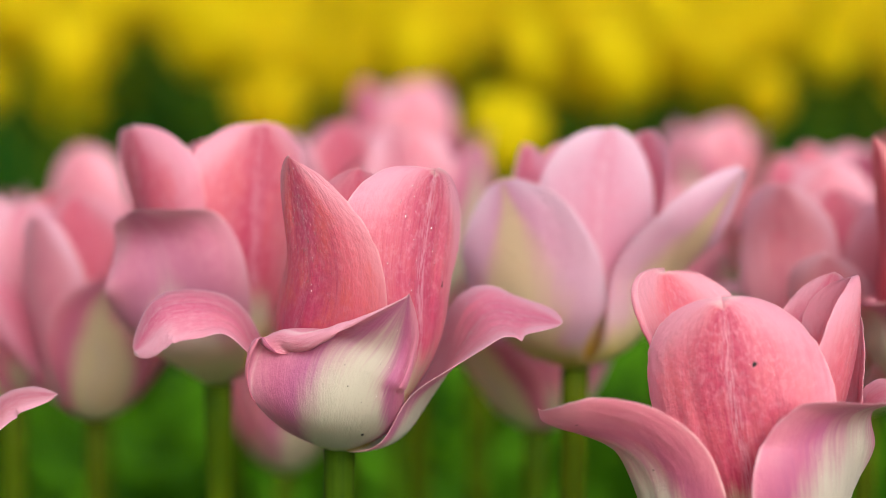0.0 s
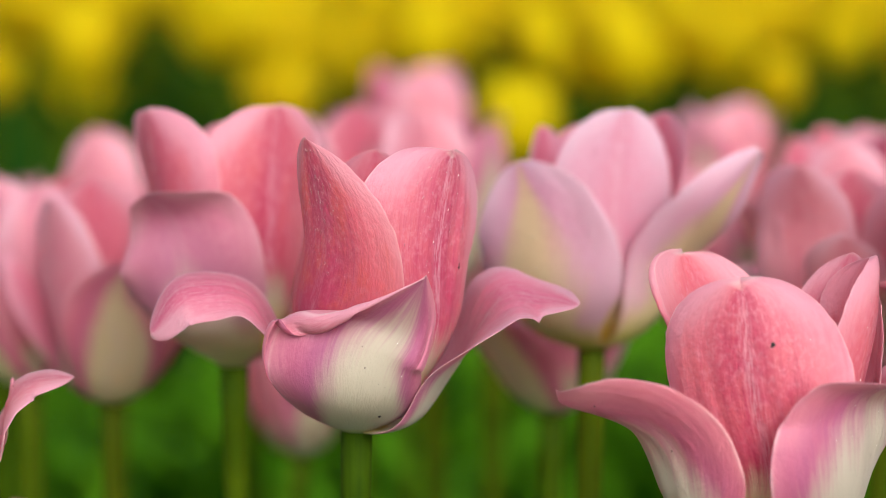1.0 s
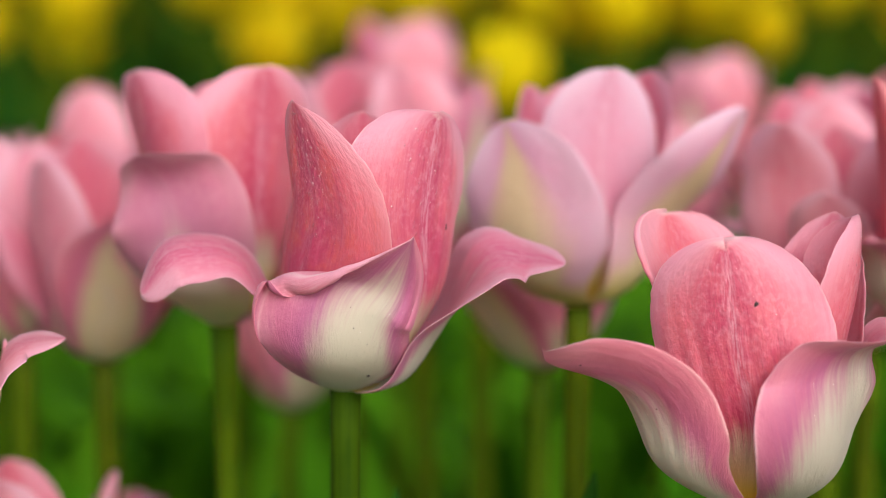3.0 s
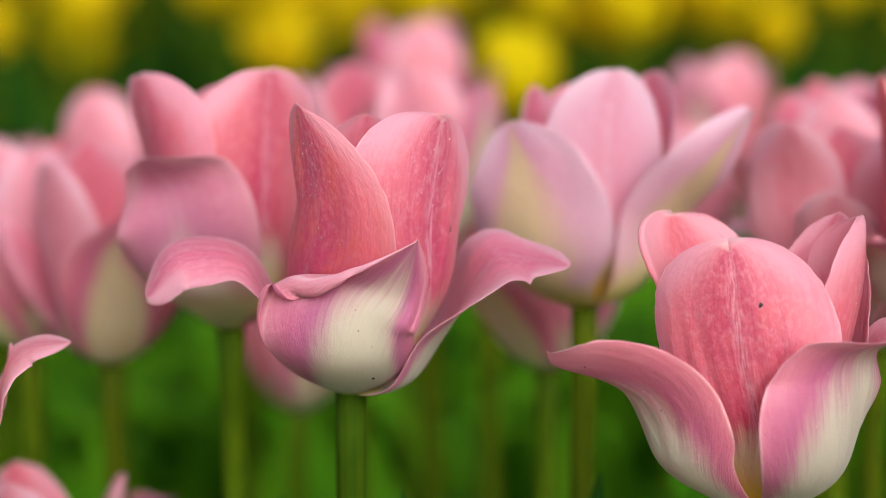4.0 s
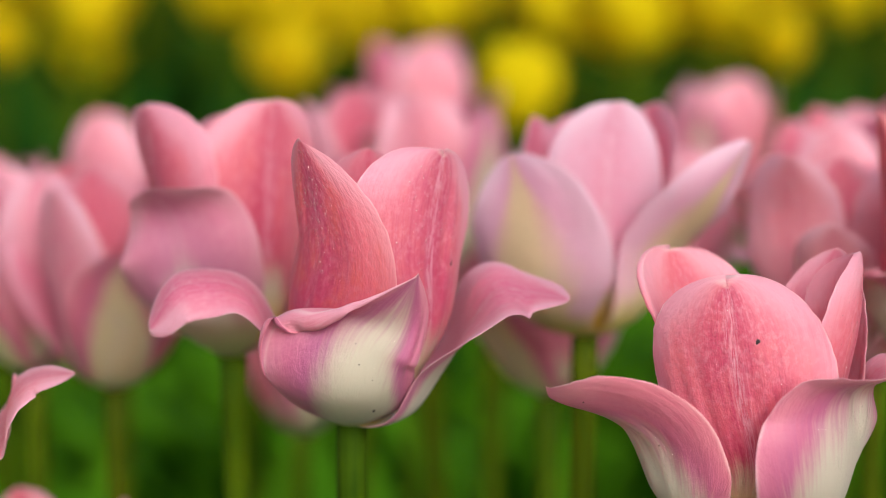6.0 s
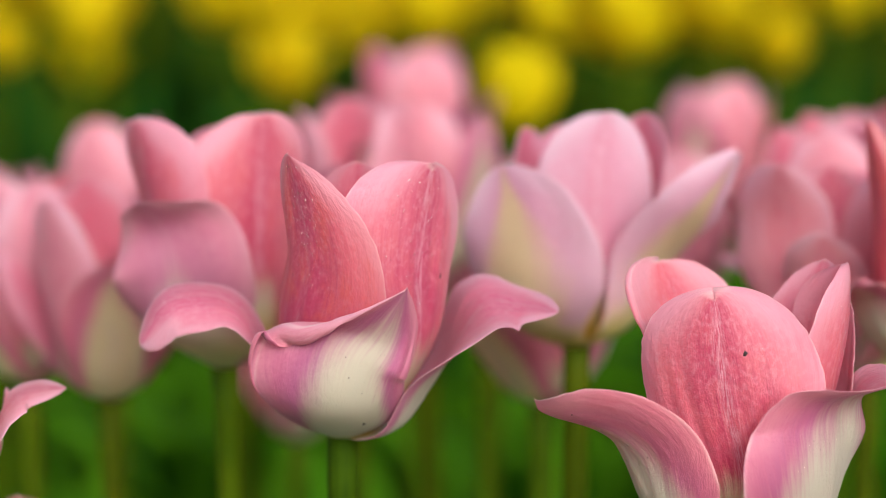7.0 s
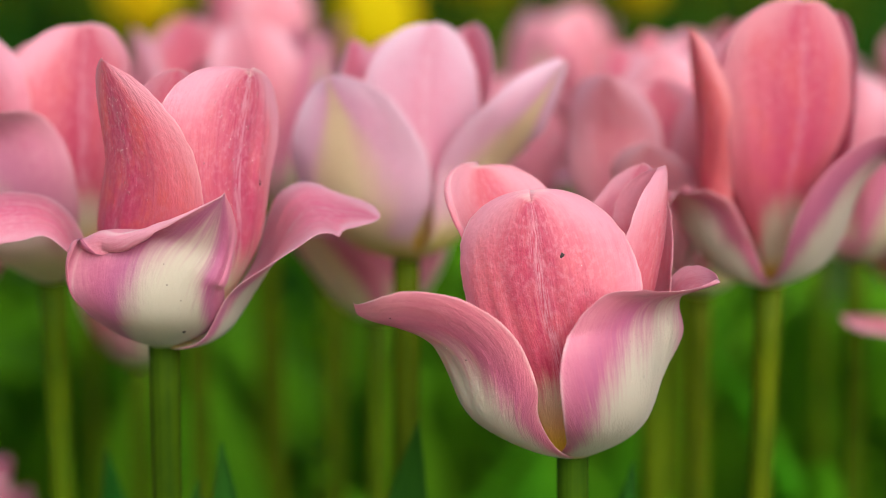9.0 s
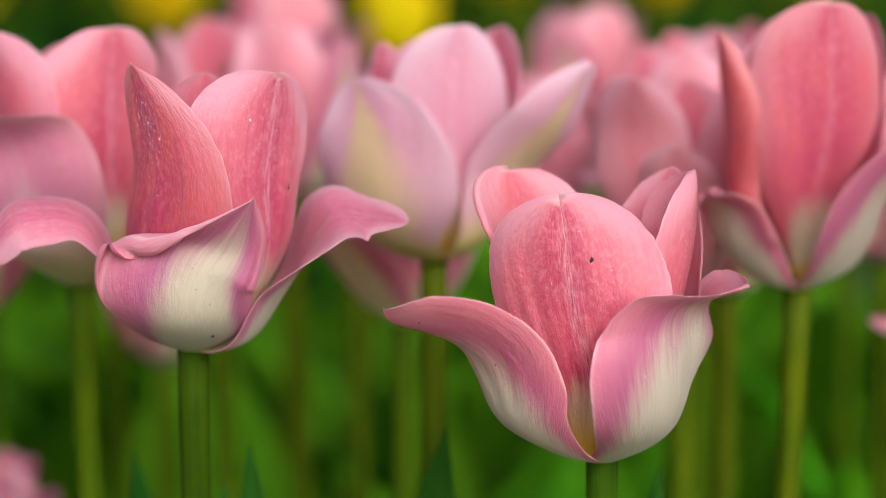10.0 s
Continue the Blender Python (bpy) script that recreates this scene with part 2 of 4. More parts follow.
M_LEAF = green_material("tulip_leaf", (0.068, 0.26, 0.008), (0.138, 0.43, 0.012), 0.7, 0.5)
# darker copy of the leaf: shade among the far bed's leaves, as colour
M_LEAF_DARK = green_material("shade_dark_leaf", (0.012, 0.062, 0.006), (0.030, 0.12, 0.010), 0.8, 0.35)
M_STEM = green_material("tulip_stem", (0.034, 0.074, 0.002), (0.088, 0.122, 0.002), 0.6, 0.1)
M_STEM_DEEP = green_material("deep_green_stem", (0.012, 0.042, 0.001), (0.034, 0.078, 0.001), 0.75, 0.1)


def water_material():
    """Clear drops: the petal shows through, with a bright reflection."""
    n = Nodes("water")
    clear = n.tree.nodes.new("ShaderNodeBsdfTransparent")
    gloss = n.tree.nodes.new("ShaderNodeBsdfGlossy")
    gloss.inputs["Roughness"].default_value = 0.12
    m = n.tree.nodes.new("ShaderNodeMixShader")
    m.inputs[0].default_value = 0.2
    n.tree.links.new(clear.outputs[0], m.inputs[1])
    n.tree.links.new(gloss.outputs[0], m.inputs[2])
    n.tree.links.new(m.outputs[0], n.out.inputs["Surface"])
    return n.mat


def speck_material():
    n = Nodes("dark_speck")
    n.put(n.bsdf.inputs["Base Color"], n.mix(n.noise(n.place(), 2500.0), (0.006, 0.004, 0.006), (0.035, 0.02, 0.02)))
    n.bsdf.inputs["Roughness"].default_value = 0.5
    return n.mat


M_WATER, M_SPECK = water_material(), speck_material()

# ---- builders ----
def spline(points, count):
    """A smooth curve through a few points, in even steps of its length."""
    p = np.array(points, float)
    p = np.vstack([2 * p[0] - p[1], p, 2 * p[-1] - p[-2]])
    fine = []
    for i in range(1, len(p) - 2):
        for t in np.linspace(0, 1, 24, endpoint=False):
            a, b, c, d = p[i - 1 : i + 3]
            fine.append(0.5 * (2 * b + (c - a) * t + (2 * a - 5 * b + 4 * c - d) * t**2 + (3 * b - a - 3 * c + d) * t**3))
    fine = np.array(fine + [p[-2]])
    run = np.r_[0, np.cumsum(np.linalg.norm(np.diff(fine, axis=0), axis=1))]
    at = np.linspace(0, run[-1], count)
    return np.stack([np.interp(at, run, fine[:, k]) for k in range(3)], 1)


def ramp(values, t):
    return np.interp(t, np.linspace(0, 1, len(values)), values)


def unit(a):
    return a / np.maximum(np.linalg.norm(a, axis=-1, keepdims=True), 1e-9)


def sheet(spine, half, foot=0.4, peak=0.6, blunt=2.0, cup=(60, 45, 20), twist=(0, 0, 0), skew=0.0, lift=(0, 0), ruffle=0.0, curl=(0, 0), crease=0.0, bell_at=0.8, bowl_to=0.5, lip=(0, 0), lip_at=0.62, lip_wide=0.16, notch=0.0, fold=0.55, frill=0.28, seed=0, nu=20, nv=26):
    """The middle surface of a petal or leaf. spine: (out, side, up) in mm; half: greatest half width; cup: how far each half bends inward, in
    degrees, from foot to tip; twist: turn about the spine; lift, curl: the left and right rim drawn upward and bent outward, in mm."""
    rng = np.random.default_rng(seed)
    # rows lie closer together towards the tip, where the outline rounds off
    v = 1 - (1 - np.linspace(0, 1, nv)) ** 1.35
    full = spline(spine, 200)
    s = np.stack([np.interp(v, np.linspace(0, 1, 200), full[:, k]) for k in range(3)], 1)
    way = np.gradient(full, axis=0)
    way = np.stack([np.convolve(np.pad(way[:, k], 18, mode="edge"), np.hanning(37) / np.hanning(37).sum(), "valid") for k in range(3)], 1)
    tan = unit(np.stack([np.interp(v, np.linspace(0, 1, 200), way[:, k]) for k in range(3)], 1))
    across = np.array([0, 1.0, 0]) - tan * tan[:, 1:2]
    across = unit(across)
    outward = np.cross(across, tan)
    a = np.radians(ramp(twist, v))[:, None]
    across, outward = across * np.cos(a) + outward * np.sin(a), outward * np.cos(a) - across * np.sin(a)
    x = np.clip((v - peak) / (1 - peak), 0, 1)
    w = half * np.where(v < peak, foot + (1 - foot) * np.sin(np.pi / 2 * np.clip(v / peak, 0, 1)), np.maximum(1 - x**2, 0) ** (1 / blunt))
    w = np.maximum(w, 0.15)
    u = np.sin(np.linspace(-1, 1, nu) * 1.35) / np.sin(1.35)
    al = np.radians(ramp(cup, v))[:, None] + 1e-4
    wide = w[:, None] * (1 + skew * np.sign(u)[None, :] * np.abs(u)[None, :] ** 0.5)
    # a slightly ragged margin
    tide = sum(np.sin(v[:, None] * q + rng.uniform(0, 6.3) + np.sign(u)[None, :]) for q in (31, 53, 87, 140)) * 0.004
    wide = wide * (1 + tide * np.clip((np.abs(u)[None, :] - 0.5) / 0.5, 0, 1))
    ua = u[None, :] * al
    lat, inn = np.sin(ua) / al * wide, (1 - np.cos(ua)) / al * wide
    bell = np.exp(-(((v - bell_at) / 0.22) ** 2))[:, None]
    left, right = np.clip(-u, 0, 1)[None, :], np.clip(u, 0, 1)[None, :]
    out = -inn + bell * (curl[0] * left**2.5 + curl[1] * right**2.5)
    out = out + crease * np.exp(-((u[None, :] / 0.09) ** 2)) * np.sin(np.pi * v)[:, None]
    f1, f2 = rng.uniform(0, 6.3, 2), rng.uniform(7, 12, 2)
    wave = np.where(u[None, :] < 0, np.sin(f2[0] * v + f1[0])[:, None], np.sin(f2[1] * v + f1[1])[:, None])
    out = out + ruffle * wave * np.abs(u[None, :]) ** 3 * np.sin(np.pi * np.clip(v, 0, 1) * 0.9)[:, None]
    # soft ridges that fan out from the foot, slow swells, and a finely crimped margin
    fan = u[None, :] / (v[:, None] + 0.25) ** 0.55
    rise = np.sin(np.pi * np.clip(v * 0.93 + 0.05, 0, 1))[:, None] * half / 20
    for q, strength in ((7, 0.5), (13, 0.45), (21, 0.35), (33, 0.25), (49, 0.12)):
        sway = 1.2 * np.sin(v[:, None] * rng.uniform(3, 9) + rng.uniform(0, 6.3))
        fade = 0.5 + 0.5 * np.sin(v[:, None] * rng.uniform(4, 11) + u[None, :] * rng.uniform(-4, 4) + rng.uniform(0, 6.3))
        out = out + fold * strength * rise * fade * np.sin(fan * q * rng.uniform(0.9, 1.1) + sway + rng.uniform(0, 6.3))
    out = out + 1.1 * fold * rise * np.sin(u[None, :] * rng.uniform(2, 4) + v[:, None] * rng.uniform(5, 9) + rng.uniform(0, 6.3))
    crimp = sum(np.sin(v[:, None] * q + rng.uniform(0, 6.3) + 2 * np.sign(u)[None, :]) for q in (38, 63, 97, 150)) / 2
    out = out + frill * crimp * np.clip((np.abs(u)[None, :] - 0.55) / 0.45, 0, 1) ** 2 * rise
    pts = s[:, None, :] + across[:, None, :] * lat[..., None] + outward[:, None, :] * out[..., None]
    # near the foot the petal is part of a round bowl about the stem
    around = u[None, :] * w[:, None] / np.maximum(s[:, :1], 7.0)
    bowl = np.stack([s[:, :1] * np.cos(around), s[:, :1] * np.sin(around) + s[:, 1:2], s[:, 2:] + 0 * around], -1)
    b = np.clip((v - bowl_to * 0.3) / (bowl_to * 0.7), 0, 1)[:, None, None] if bowl_to > 0 else 1.0
    b = b * b * (3 - 2 * b)
    pts = bowl * (1 - b) + pts * b
    if bowl_to > 0:
        # the bowl runs into the blade without a kink
        k = max(3, int(nv * 0.16)) | 1
        soft_by, h = np.hanning(k + 2)[1:-1], k // 2
        long = np.concatenate([2 * pts[:1] - pts[h:0:-1], pts, 2 * pts[-1:] - pts[-2 : -h - 2 : -1]])
        even = sum(soft_by[i] * long[i : i + nv] for i in range(k)) / soft_by.sum()
        keep = np.clip((v - 0.6) / 0.2, 0, 1)[:, None, None]
        pts = even * (1 - keep) + pts * keep
    pts = pts + tan[:, None, :] * (bell * (lift[0] * left**2 + lift[1] * right**2))[..., None]
    pts = pts - tan[:, None, :] * (notch * np.exp(-((u[None, :] / 0.25) ** 2)) * np.clip((v[:, None] - 0.9) / 0.1, 0, 1) ** 2)[..., None]
    nrm = unit(np.cross(np.gradient(pts, axis=1), np.gradient(pts, axis=0)))
    hang = np.exp(-(((v - lip_at) / lip_wide) ** 2))[:, None]
    for end, size in ((0, lip[0]), (-1, lip[1])):
        if size <= 0:
            continue
        # a margin that rolls over outward
        inner = 1 if end == 0 else -2
        along, away = unit(pts[:, end] - pts[:, inner]), nrm[:, end]
        p, more = pts[:, end], []
        for k in range(7):
            turn = radians(14 + 152 * k / 6)
            p = p + size * hang / 7 * (math.cos(turn) * along + math.sin(turn) * away)
            more.append(p)
        extra = np.stack(more, 1)
        sign = -1 if end == 0 else 1
        back = sign * (1 - np.linspace(0.02, 0.35, 7))
        pts = np.concatenate([extra[:, ::-1], pts], 1) if end == 0 else np.concatenate([pts, extra], 1)
        u = np.concatenate([back[::-1], u]) if end == 0 else np.concatenate([u, back])
        nrm = unit(np.cross(np.gradient(pts, axis=1), np.gradient(pts, axis=0)))
    return pts, nrm, u, v


SURFACE = {}


def turned(pts, azimuth):
    """From (out, side, up) to x, y, z for a petal that faces azimuth degrees from +x."""
    c, s = math.cos(radians(azimuth)), math.sin(radians(azimuth))
    return np.stack([pts[..., 0] * c - pts[..., 1] * s, pts[..., 0] * s + pts[..., 1] * c, pts[..., 2]], -1)


def link(name, verts, faces, uvs, mats, slots, parent, label=""):
    me = bpy.data.meshes.new(name)
    me.from_pydata([tuple(p) for p in verts], [], faces)
    for m in mats:
        me.materials.append(m)
    me.polygons.foreach_set("material_index", slots)
    me.polygons.foreach_set("use_smooth", [True] * len(faces))
    layer = me.uv_layers.new(name="UVMap")
    loops = np.empty(len(me.loops), np.int32)
    me.loops.foreach_get("vertex_index", loops)
    layer.data.foreach_set("uv", np.asarray(uvs, np.float32)[loops].ravel())
    me.update()
    ob = new(name, me)
    ob.parent = parent
    return tagged(ob, label) if label else ob


def thick_sheet(name, azimuth, at, mats, parent, thick=0.55, label="", **shape):
    """A petal or leaf with an outer and an inner face that meet in a thin rim. at: its foot, in metres from the thing's base."""
    pts, nrm, u, v = sheet(**shape)
    ends = np.linspace(-1, 1, len(u))
    thin = thick / 2 * (1 - 0.85 * np.abs(ends[None, :]) ** 6) * (1 - 0.8 * v[:, None] ** 8)
    both = [pts + nrm * thin[..., None], pts - nrm * thin[..., None]]
    both = [turned(p, azimuth) * 0.001 + np.array(at) for p in both]
    nv, nu = pts.shape[:2]
    n = nu * nv
    verts = np.concatenate([b.reshape(-1, 3) for b in both])
    grid = np.stack(np.meshgrid((u + 1) / 2, v), -1).reshape(-1, 2)
    faces, slots = [], []
    for j in range(nv - 1):
        for i in range(nu - 1):
            a, b, c, d = j * nu + i, j * nu + i + 1, (j + 1) * nu + i + 1, (j + 1) * nu + i
            faces += [(a, b, c, d), (n + d, n + c, n + b, n + a)]
            slots += [0, 1]
    ring = [i for i in range(nu)] + [j * nu + nu - 1 for j in range(1, nv)] + [(nv - 1) * nu + i for i in range(nu - 2, -1, -1)] + [j * nu for j in range(nv - 2, 0, -1)]
    for a, b in zip(ring, ring[1:] + ring[:1]):
        faces.append((b, a, n + a, n + b))
        slots.append(1)
    ob = link(name, verts, faces, np.vstack([grid, grid]), mats, slots, parent, label)
    SURFACE[ob.name] = (both[0], u, v)
    return ob


def tube(name, points, radii, mat, parent, sides=12, count=20, label=""):
    """A round stem along a smooth curve, in metres, closed at both ends."""
    p = spline(points, count)
    r = ramp(radii, np.linspace(0, 1, count))
    tan = unit(np.gradient(p, axis=0))
    e1 = unit(np.cross(tan, np.array([0.0, 1.0, 0.02])))
    e2 = np.cross(tan, e1)
    a = np.linspace(0, 2 * np.pi, sides, endpoint=False)
    verts = p[:, None, :] + r[:, None, None] * (np.cos(a)[None, :, None] * e1[:, None, :] + np.sin(a)[None, :, None] * e2[:, None, :])
    faces = []
    for j in range(count - 1):
        for i in range(sides):
            k = (i + 1) % sides
            faces.append((j * sides + i, j * sides + k, (j + 1) * sides + k, (j + 1) * sides + i))
    faces.append(tuple(range(sides))[::-1])
    faces.append(tuple((count - 1) * sides + i for i in range(sides)))
    uvs = [(i / sides, j / (count - 1) * 3) for j in range(count) for i in range(sides)]
    return link(name, verts.reshape(-1, 3), faces, uvs, [mat], [0] * len(faces), parent, label)


PINK_IN, PINK_OUT = [M_INNER_OUT, M_INNER_IN], [M_OUTER_OUT, M_OUTER_IN]
PALE = ([M_PALE_IN, M_INNER_IN], [M_PALE_OUT, M_OUTER_IN])
DEEP = ([M_DEEP_IN, M_INNER_IN], [M_CREAM_FOOT, M_OUTER_IN])
SALMON = ([M_SALMON_OUT, M_INNER_IN], PINK_OUT)
SOFT = ([M_SOFT, M_INNER_IN], PINK_OUT)
SOFT_FOOTED = ([M_SOFT, M_INNER_IN], [M_CREAM_FOOT, M_OUTER_IN])
FOOTED = (PINK_IN, [M_CREAM_FOOT, M_OUTER_IN])


def tulip(head, foot, leaves, petals, label, group, lean=(0, 0), radius=3.4, res=(20, 26), mats=(PINK_IN, PINK_OUT), name="tulip", leaf_mat=M_LEAF):
    """One plant. head: where the bloom sits on its stem; foot: where it leaves the soil; petals: (azimuth, is outer, shape);
    leaves: (azimuth, length, lean of the tip)."""
    thing = tagged(new(name), label, "tulip", group)
    thing.location = (foot[0], foot[1], 0)
    top = np.array(head) - np.array([foot[0], foot[1], 0])
    mid1, mid2 = top * np.array([0.15, 0.15, 0.35]), top * np.array([0.6, 0.6, 0.72])
    tube("stem", [(0, 0, -0.02), mid1, mid2, top + np.array([0, 0, 0.0015])], np.array([radius * 1.25, radius * 1.1, radius, radius * 0.92, radius * 1.1]) * 0.001, M_STEM, thing, 14, 24)
    for k, (azimuth, outer, shape) in enumerate(petals):
        nu, nv = res
        thick_sheet("petal", azimuth, top, mats[1] if outer else mats[0], thing, nu=nu, nv=nv, seed=k * 7 + int(abs(azimuth)), **shape)
    for k, (azimuth, length, tip) in enumerate(leaves):
        L = length
        thick_sheet("leaf", azimuth, (0, 0, 0), [leaf_mat, leaf_mat], thing, thick=1.0, spine=[(4, 0, -10), (10 + tip * 0.1, 0, L * 0.3), (18 + tip * 0.35, 4, L * 0.62), (26 + tip * 0.7, 0, L * 0.86), (32 + tip, -3, L)],
                    half=26 + L * 0.03, foot=0.55, peak=0.35, blunt=1.15, cup=(75, 50, 40, 30), twist=(0, 10, -15), ruffle=3.0, bowl_to=0.0, seed=k + int(L), nu=9, nv=16)
    return thing


# ---- ground ----
def soil_material():
    n = Nodes("bed_soil")
    p = n.place()
    big, small = n.noise(p, 3.0, 4.0), n.noise(p, 90.0, 5.0, 0.7)
    c = n.mix(n.step(small, 0.3, 0.7), (0.030, 0.024, 0.014), (0.075, 0.058, 0.034))
    c = n.mix(n.step(big, 0.25, 0.45), c, (0.036, 0.110, 0.010))
    n.put(n.bsdf.inputs["Base Color"], c)
    n.bsdf.inputs["Roughness"].default_value = 0.9
    n.put(n.bsdf.inputs["Normal"], n.bump(small, 0.8, 0.02))
    return n.mat


def ground():
    bm = bmesh.new()
    edge = [-400, -60, -12, -4] + [x * 0.4 for x in range(-9, 10)] + [4, 12, 60, 400]
    grid = [[bm.verts.new((x, y + 2, 0.008 * noise.noise((x * 2, y * 2, 0)) if abs(x) < 5 and abs(y) < 5 else 0)) for x in edge] for y in edge]
    for j in range(len(edge) - 1):
        for i in range(len(edge) - 1):
            bm.faces.new((grid[j][i], grid[j][i + 1], grid[j + 1][i + 1], grid[j + 1][i]))
    me = bpy.data.meshes.new("ground")
    bm.to_mesh(me)
    bm.free()
    me.materials.append(soil_material())
    me.polygons.foreach_set("use_smooth", [True] * len(me.polygons))
    return tagged(new("ground", me), "dark flower bed soil with low green growth", "ground", kind="structure")


ground()

# ---- the blooms in front ----
NEAR = "pink tulips in front"

def shape(spine, half, **more):
    return dict(spine=[(a, b, c) for a, b, c in spine], half=half, **more)


def add(flower, azimuth, outer, spine, half, **more):
    """One more petal on the stem of a flower."""
    pair = flower["mats"][1 if outer else 0]
    nu, nv = flower["grid"]
    return thick_sheet("petal", azimuth, flower["top"], pair, flower["thing"], nu=nu, nv=nv, spine=spine, half=half, **more)


def plant(head, foot, leaves, label, grid, mats=(PINK_IN, PINK_OUT)):
    thing = tulip(head, foot, leaves, [], label, NEAR)
    return dict(thing=thing, top=np.array(head) - np.array([foot[0], foot[1], 0]), grid=grid, mats=mats)


dewy = plant((-0.0015, 0, 0.4), (-0.004, 0.004), [(200, 270, 60), (20, 250, 70)], "pink tulip in full bloom with curled outer petals and water drops", (60, 76), SALMON)
dewy_f = add(dewy, 86.2, False, [(3.0, 0.0, -1.0), (13.1, -0.0, 7.0), (17.0, 0.1, 26.0), (16.2, -1.2, 44.9), (12.6, -3.1, 62.6)], 17.4, foot=0.40, peak=0.59, blunt=1.93, cup=(70, 60, 51, 42), twist=(0, 0, -1, -2), skew=-0.07, lift=(0.0, 0.3), curl=(0.0, 0.1), ruffle=0.4, seed=1)
dewy_b = add(dewy, -29.5, False, [(3.0, 0.0, -1.0), (11.9, -0.2, 5.9), (19.8, 1.9, 21.8), (20.7, 0.4, 42.6), (21.3, 6.5, 64.7)], 19.3, foot=0.31, peak=0.78, blunt=2.83, cup=(65, 58, 48, 40), twist=(0, 10, 18, 11), skew=-0.01, lift=(-0.6, 0.9), curl=(-1.5, 2.3), ruffle=0.3, crease=-0.4, notch=1.6, seed=2)
dewy_a = add(dewy, -132.1, False, [(3.0, 0.0, -1.0), (10.9, 0.3, 5.8), (13.3, -1.9, 23.2), (15.5, 5.4, 43.9), (19.0, 2.9, 68.6)], 19.1, foot=0.50, peak=0.47, blunt=1.61, cup=(60, 54, 48, 26), twist=(0, 2, 4, 0), skew=0.13, lift=(0.5, -3.0), curl=(-1.1, -0.6), ruffle=0.4, seed=3)
dewy_d = add(dewy, 182.4, True, [(3.0, 0.0, -1.0), (8.9, -0.7, 10.0), (18.6, -0.6, 19.4), (25.1, -1.0, 31.1), (39.8, 1.9, 32.3), (46.9, 3.4, 22.6)], 9.6, foot=0.33, peak=0.67, blunt=2.31, cup=(52, 28, -27, -30), twist=(-0, 2, 18, 35), skew=-0.05, lift=(-1.2, 2.2), curl=(0.2, 2.5), ruffle=0.2, seed=4)
dewy_e = add(dewy, -1.7, True, [(3.0, 0.0, -1.0), (14.5, -0.6, 1.8), (21.6, 0.2, 12.3), (32.5, -1.0, 30.1), (42.5, 1.8, 30.0), (50.8, -0.8, 29.0)], 17.1, foot=0.43, peak=0.51, blunt=1.62, cup=(61, 29, 7, -8), twist=(2, 11, -17, -12), skew=0.03, ruffle=0.2, seed=5)
dewy_c = add(dewy, -81.6, True, [(3.0, 0.0, -1.0), (14.2, -0.1, 4.8), (21.2, -0.1, 11.8), (21.9, 2.5, 21.2), (20.6, 7.2, 27.1), (25.6, 12.6, 39.5)], 19.4, foot=0.43, peak=0.50, blunt=1.00, cup=(71, 59, 48, -2), twist=(0, -11, 2, -24), skew=-0.33, lift=(-8.7, 0.7), curl=(3.4, 0.1), lip=(8.0, 0.0), ruffle=0.2, bell_at=0.66, lip_at=0.7, lip_wide=0.15, bowl_to=0.64, seed=6)
dewy_e.data.materials[0] = M_CREAM_FOOT
dewy_c.data.materials[0] = M_FRONT

wide = plant((0.0932, -0.02, 0.3776), (0.096, -0.015), [(150, 240, 80), (-10, 230, 60)], "wide pink tulip with cream base and drooping outer petals", (60, 76), FOOTED)
wide_back = add(wide, 50.4, True, [(3.0, 0.0, -1.0), (13.7, -0.0, 4.1), (19.3, 0.1, 19.6), (20.2, -1.3, 41.8), (22.7, -3.9, 64.5)], 16.3, foot=0.40, peak=0.58, blunt=1.82, cup=(60, 49, 40, 30), twist=(0, 0, 0, 1), skew=-0.09, lift=(-0.0, -1.7), curl=(0.0, 0.6), ruffle=0.4, seed=1)
wide_ir = add(wide, 13.7, False, [(3.0, 0.0, -1.0), (5.3, 0.4, 7.9), (15.4, 0.4, 24.6), (19.0, -3.4, 46.4), (21.9, 1.2, 65.4)], 15.8, foot=0.15, peak=0.85, blunt=1.98, cup=(58, 72, 76, 51), twist=(0, -1, 15, -1), skew=0.09, lift=(-1.8, -0.9), curl=(-2.7, 1.2), ruffle=0.5, seed=2)
wide_il = add(wide, 138.6, False, [(3.0, 0.0, -1.0), (8.9, -0.0, 7.0), (15.2, -0.2, 24.8), (18.6, 1.6, 46.7), (27.7, -0.7, 63.3)], 18.5, foot=0.40, peak=0.73, blunt=2.46, cup=(60, 45, 33, 23), twist=(0, 0, 1, 6), skew=0.02, lift=(0.5, 2.0), curl=(-0.7, -0.1), lip=(0.0, 2.2), ruffle=0.5, lip_at=0.85, seed=3)
wide_c = add(wide, -106.2, False, [(3.0, 0.0, -1.0), (11.6, -1.0, 5.0), (16.8, 0.5, 20.6), (19.1, -3.1, 38.4), (17.0, -7.0, 62.7)], 22.3, foot=0.24, peak=0.61, blunt=2.28, cup=(45, 47, 43, 33), twist=(0, -3, 2, -14), skew=0.01, lift=(3.0, 2.3), curl=(-0.4, -3.8), ruffle=0.2, crease=-0.5, notch=1.6, seed=4)
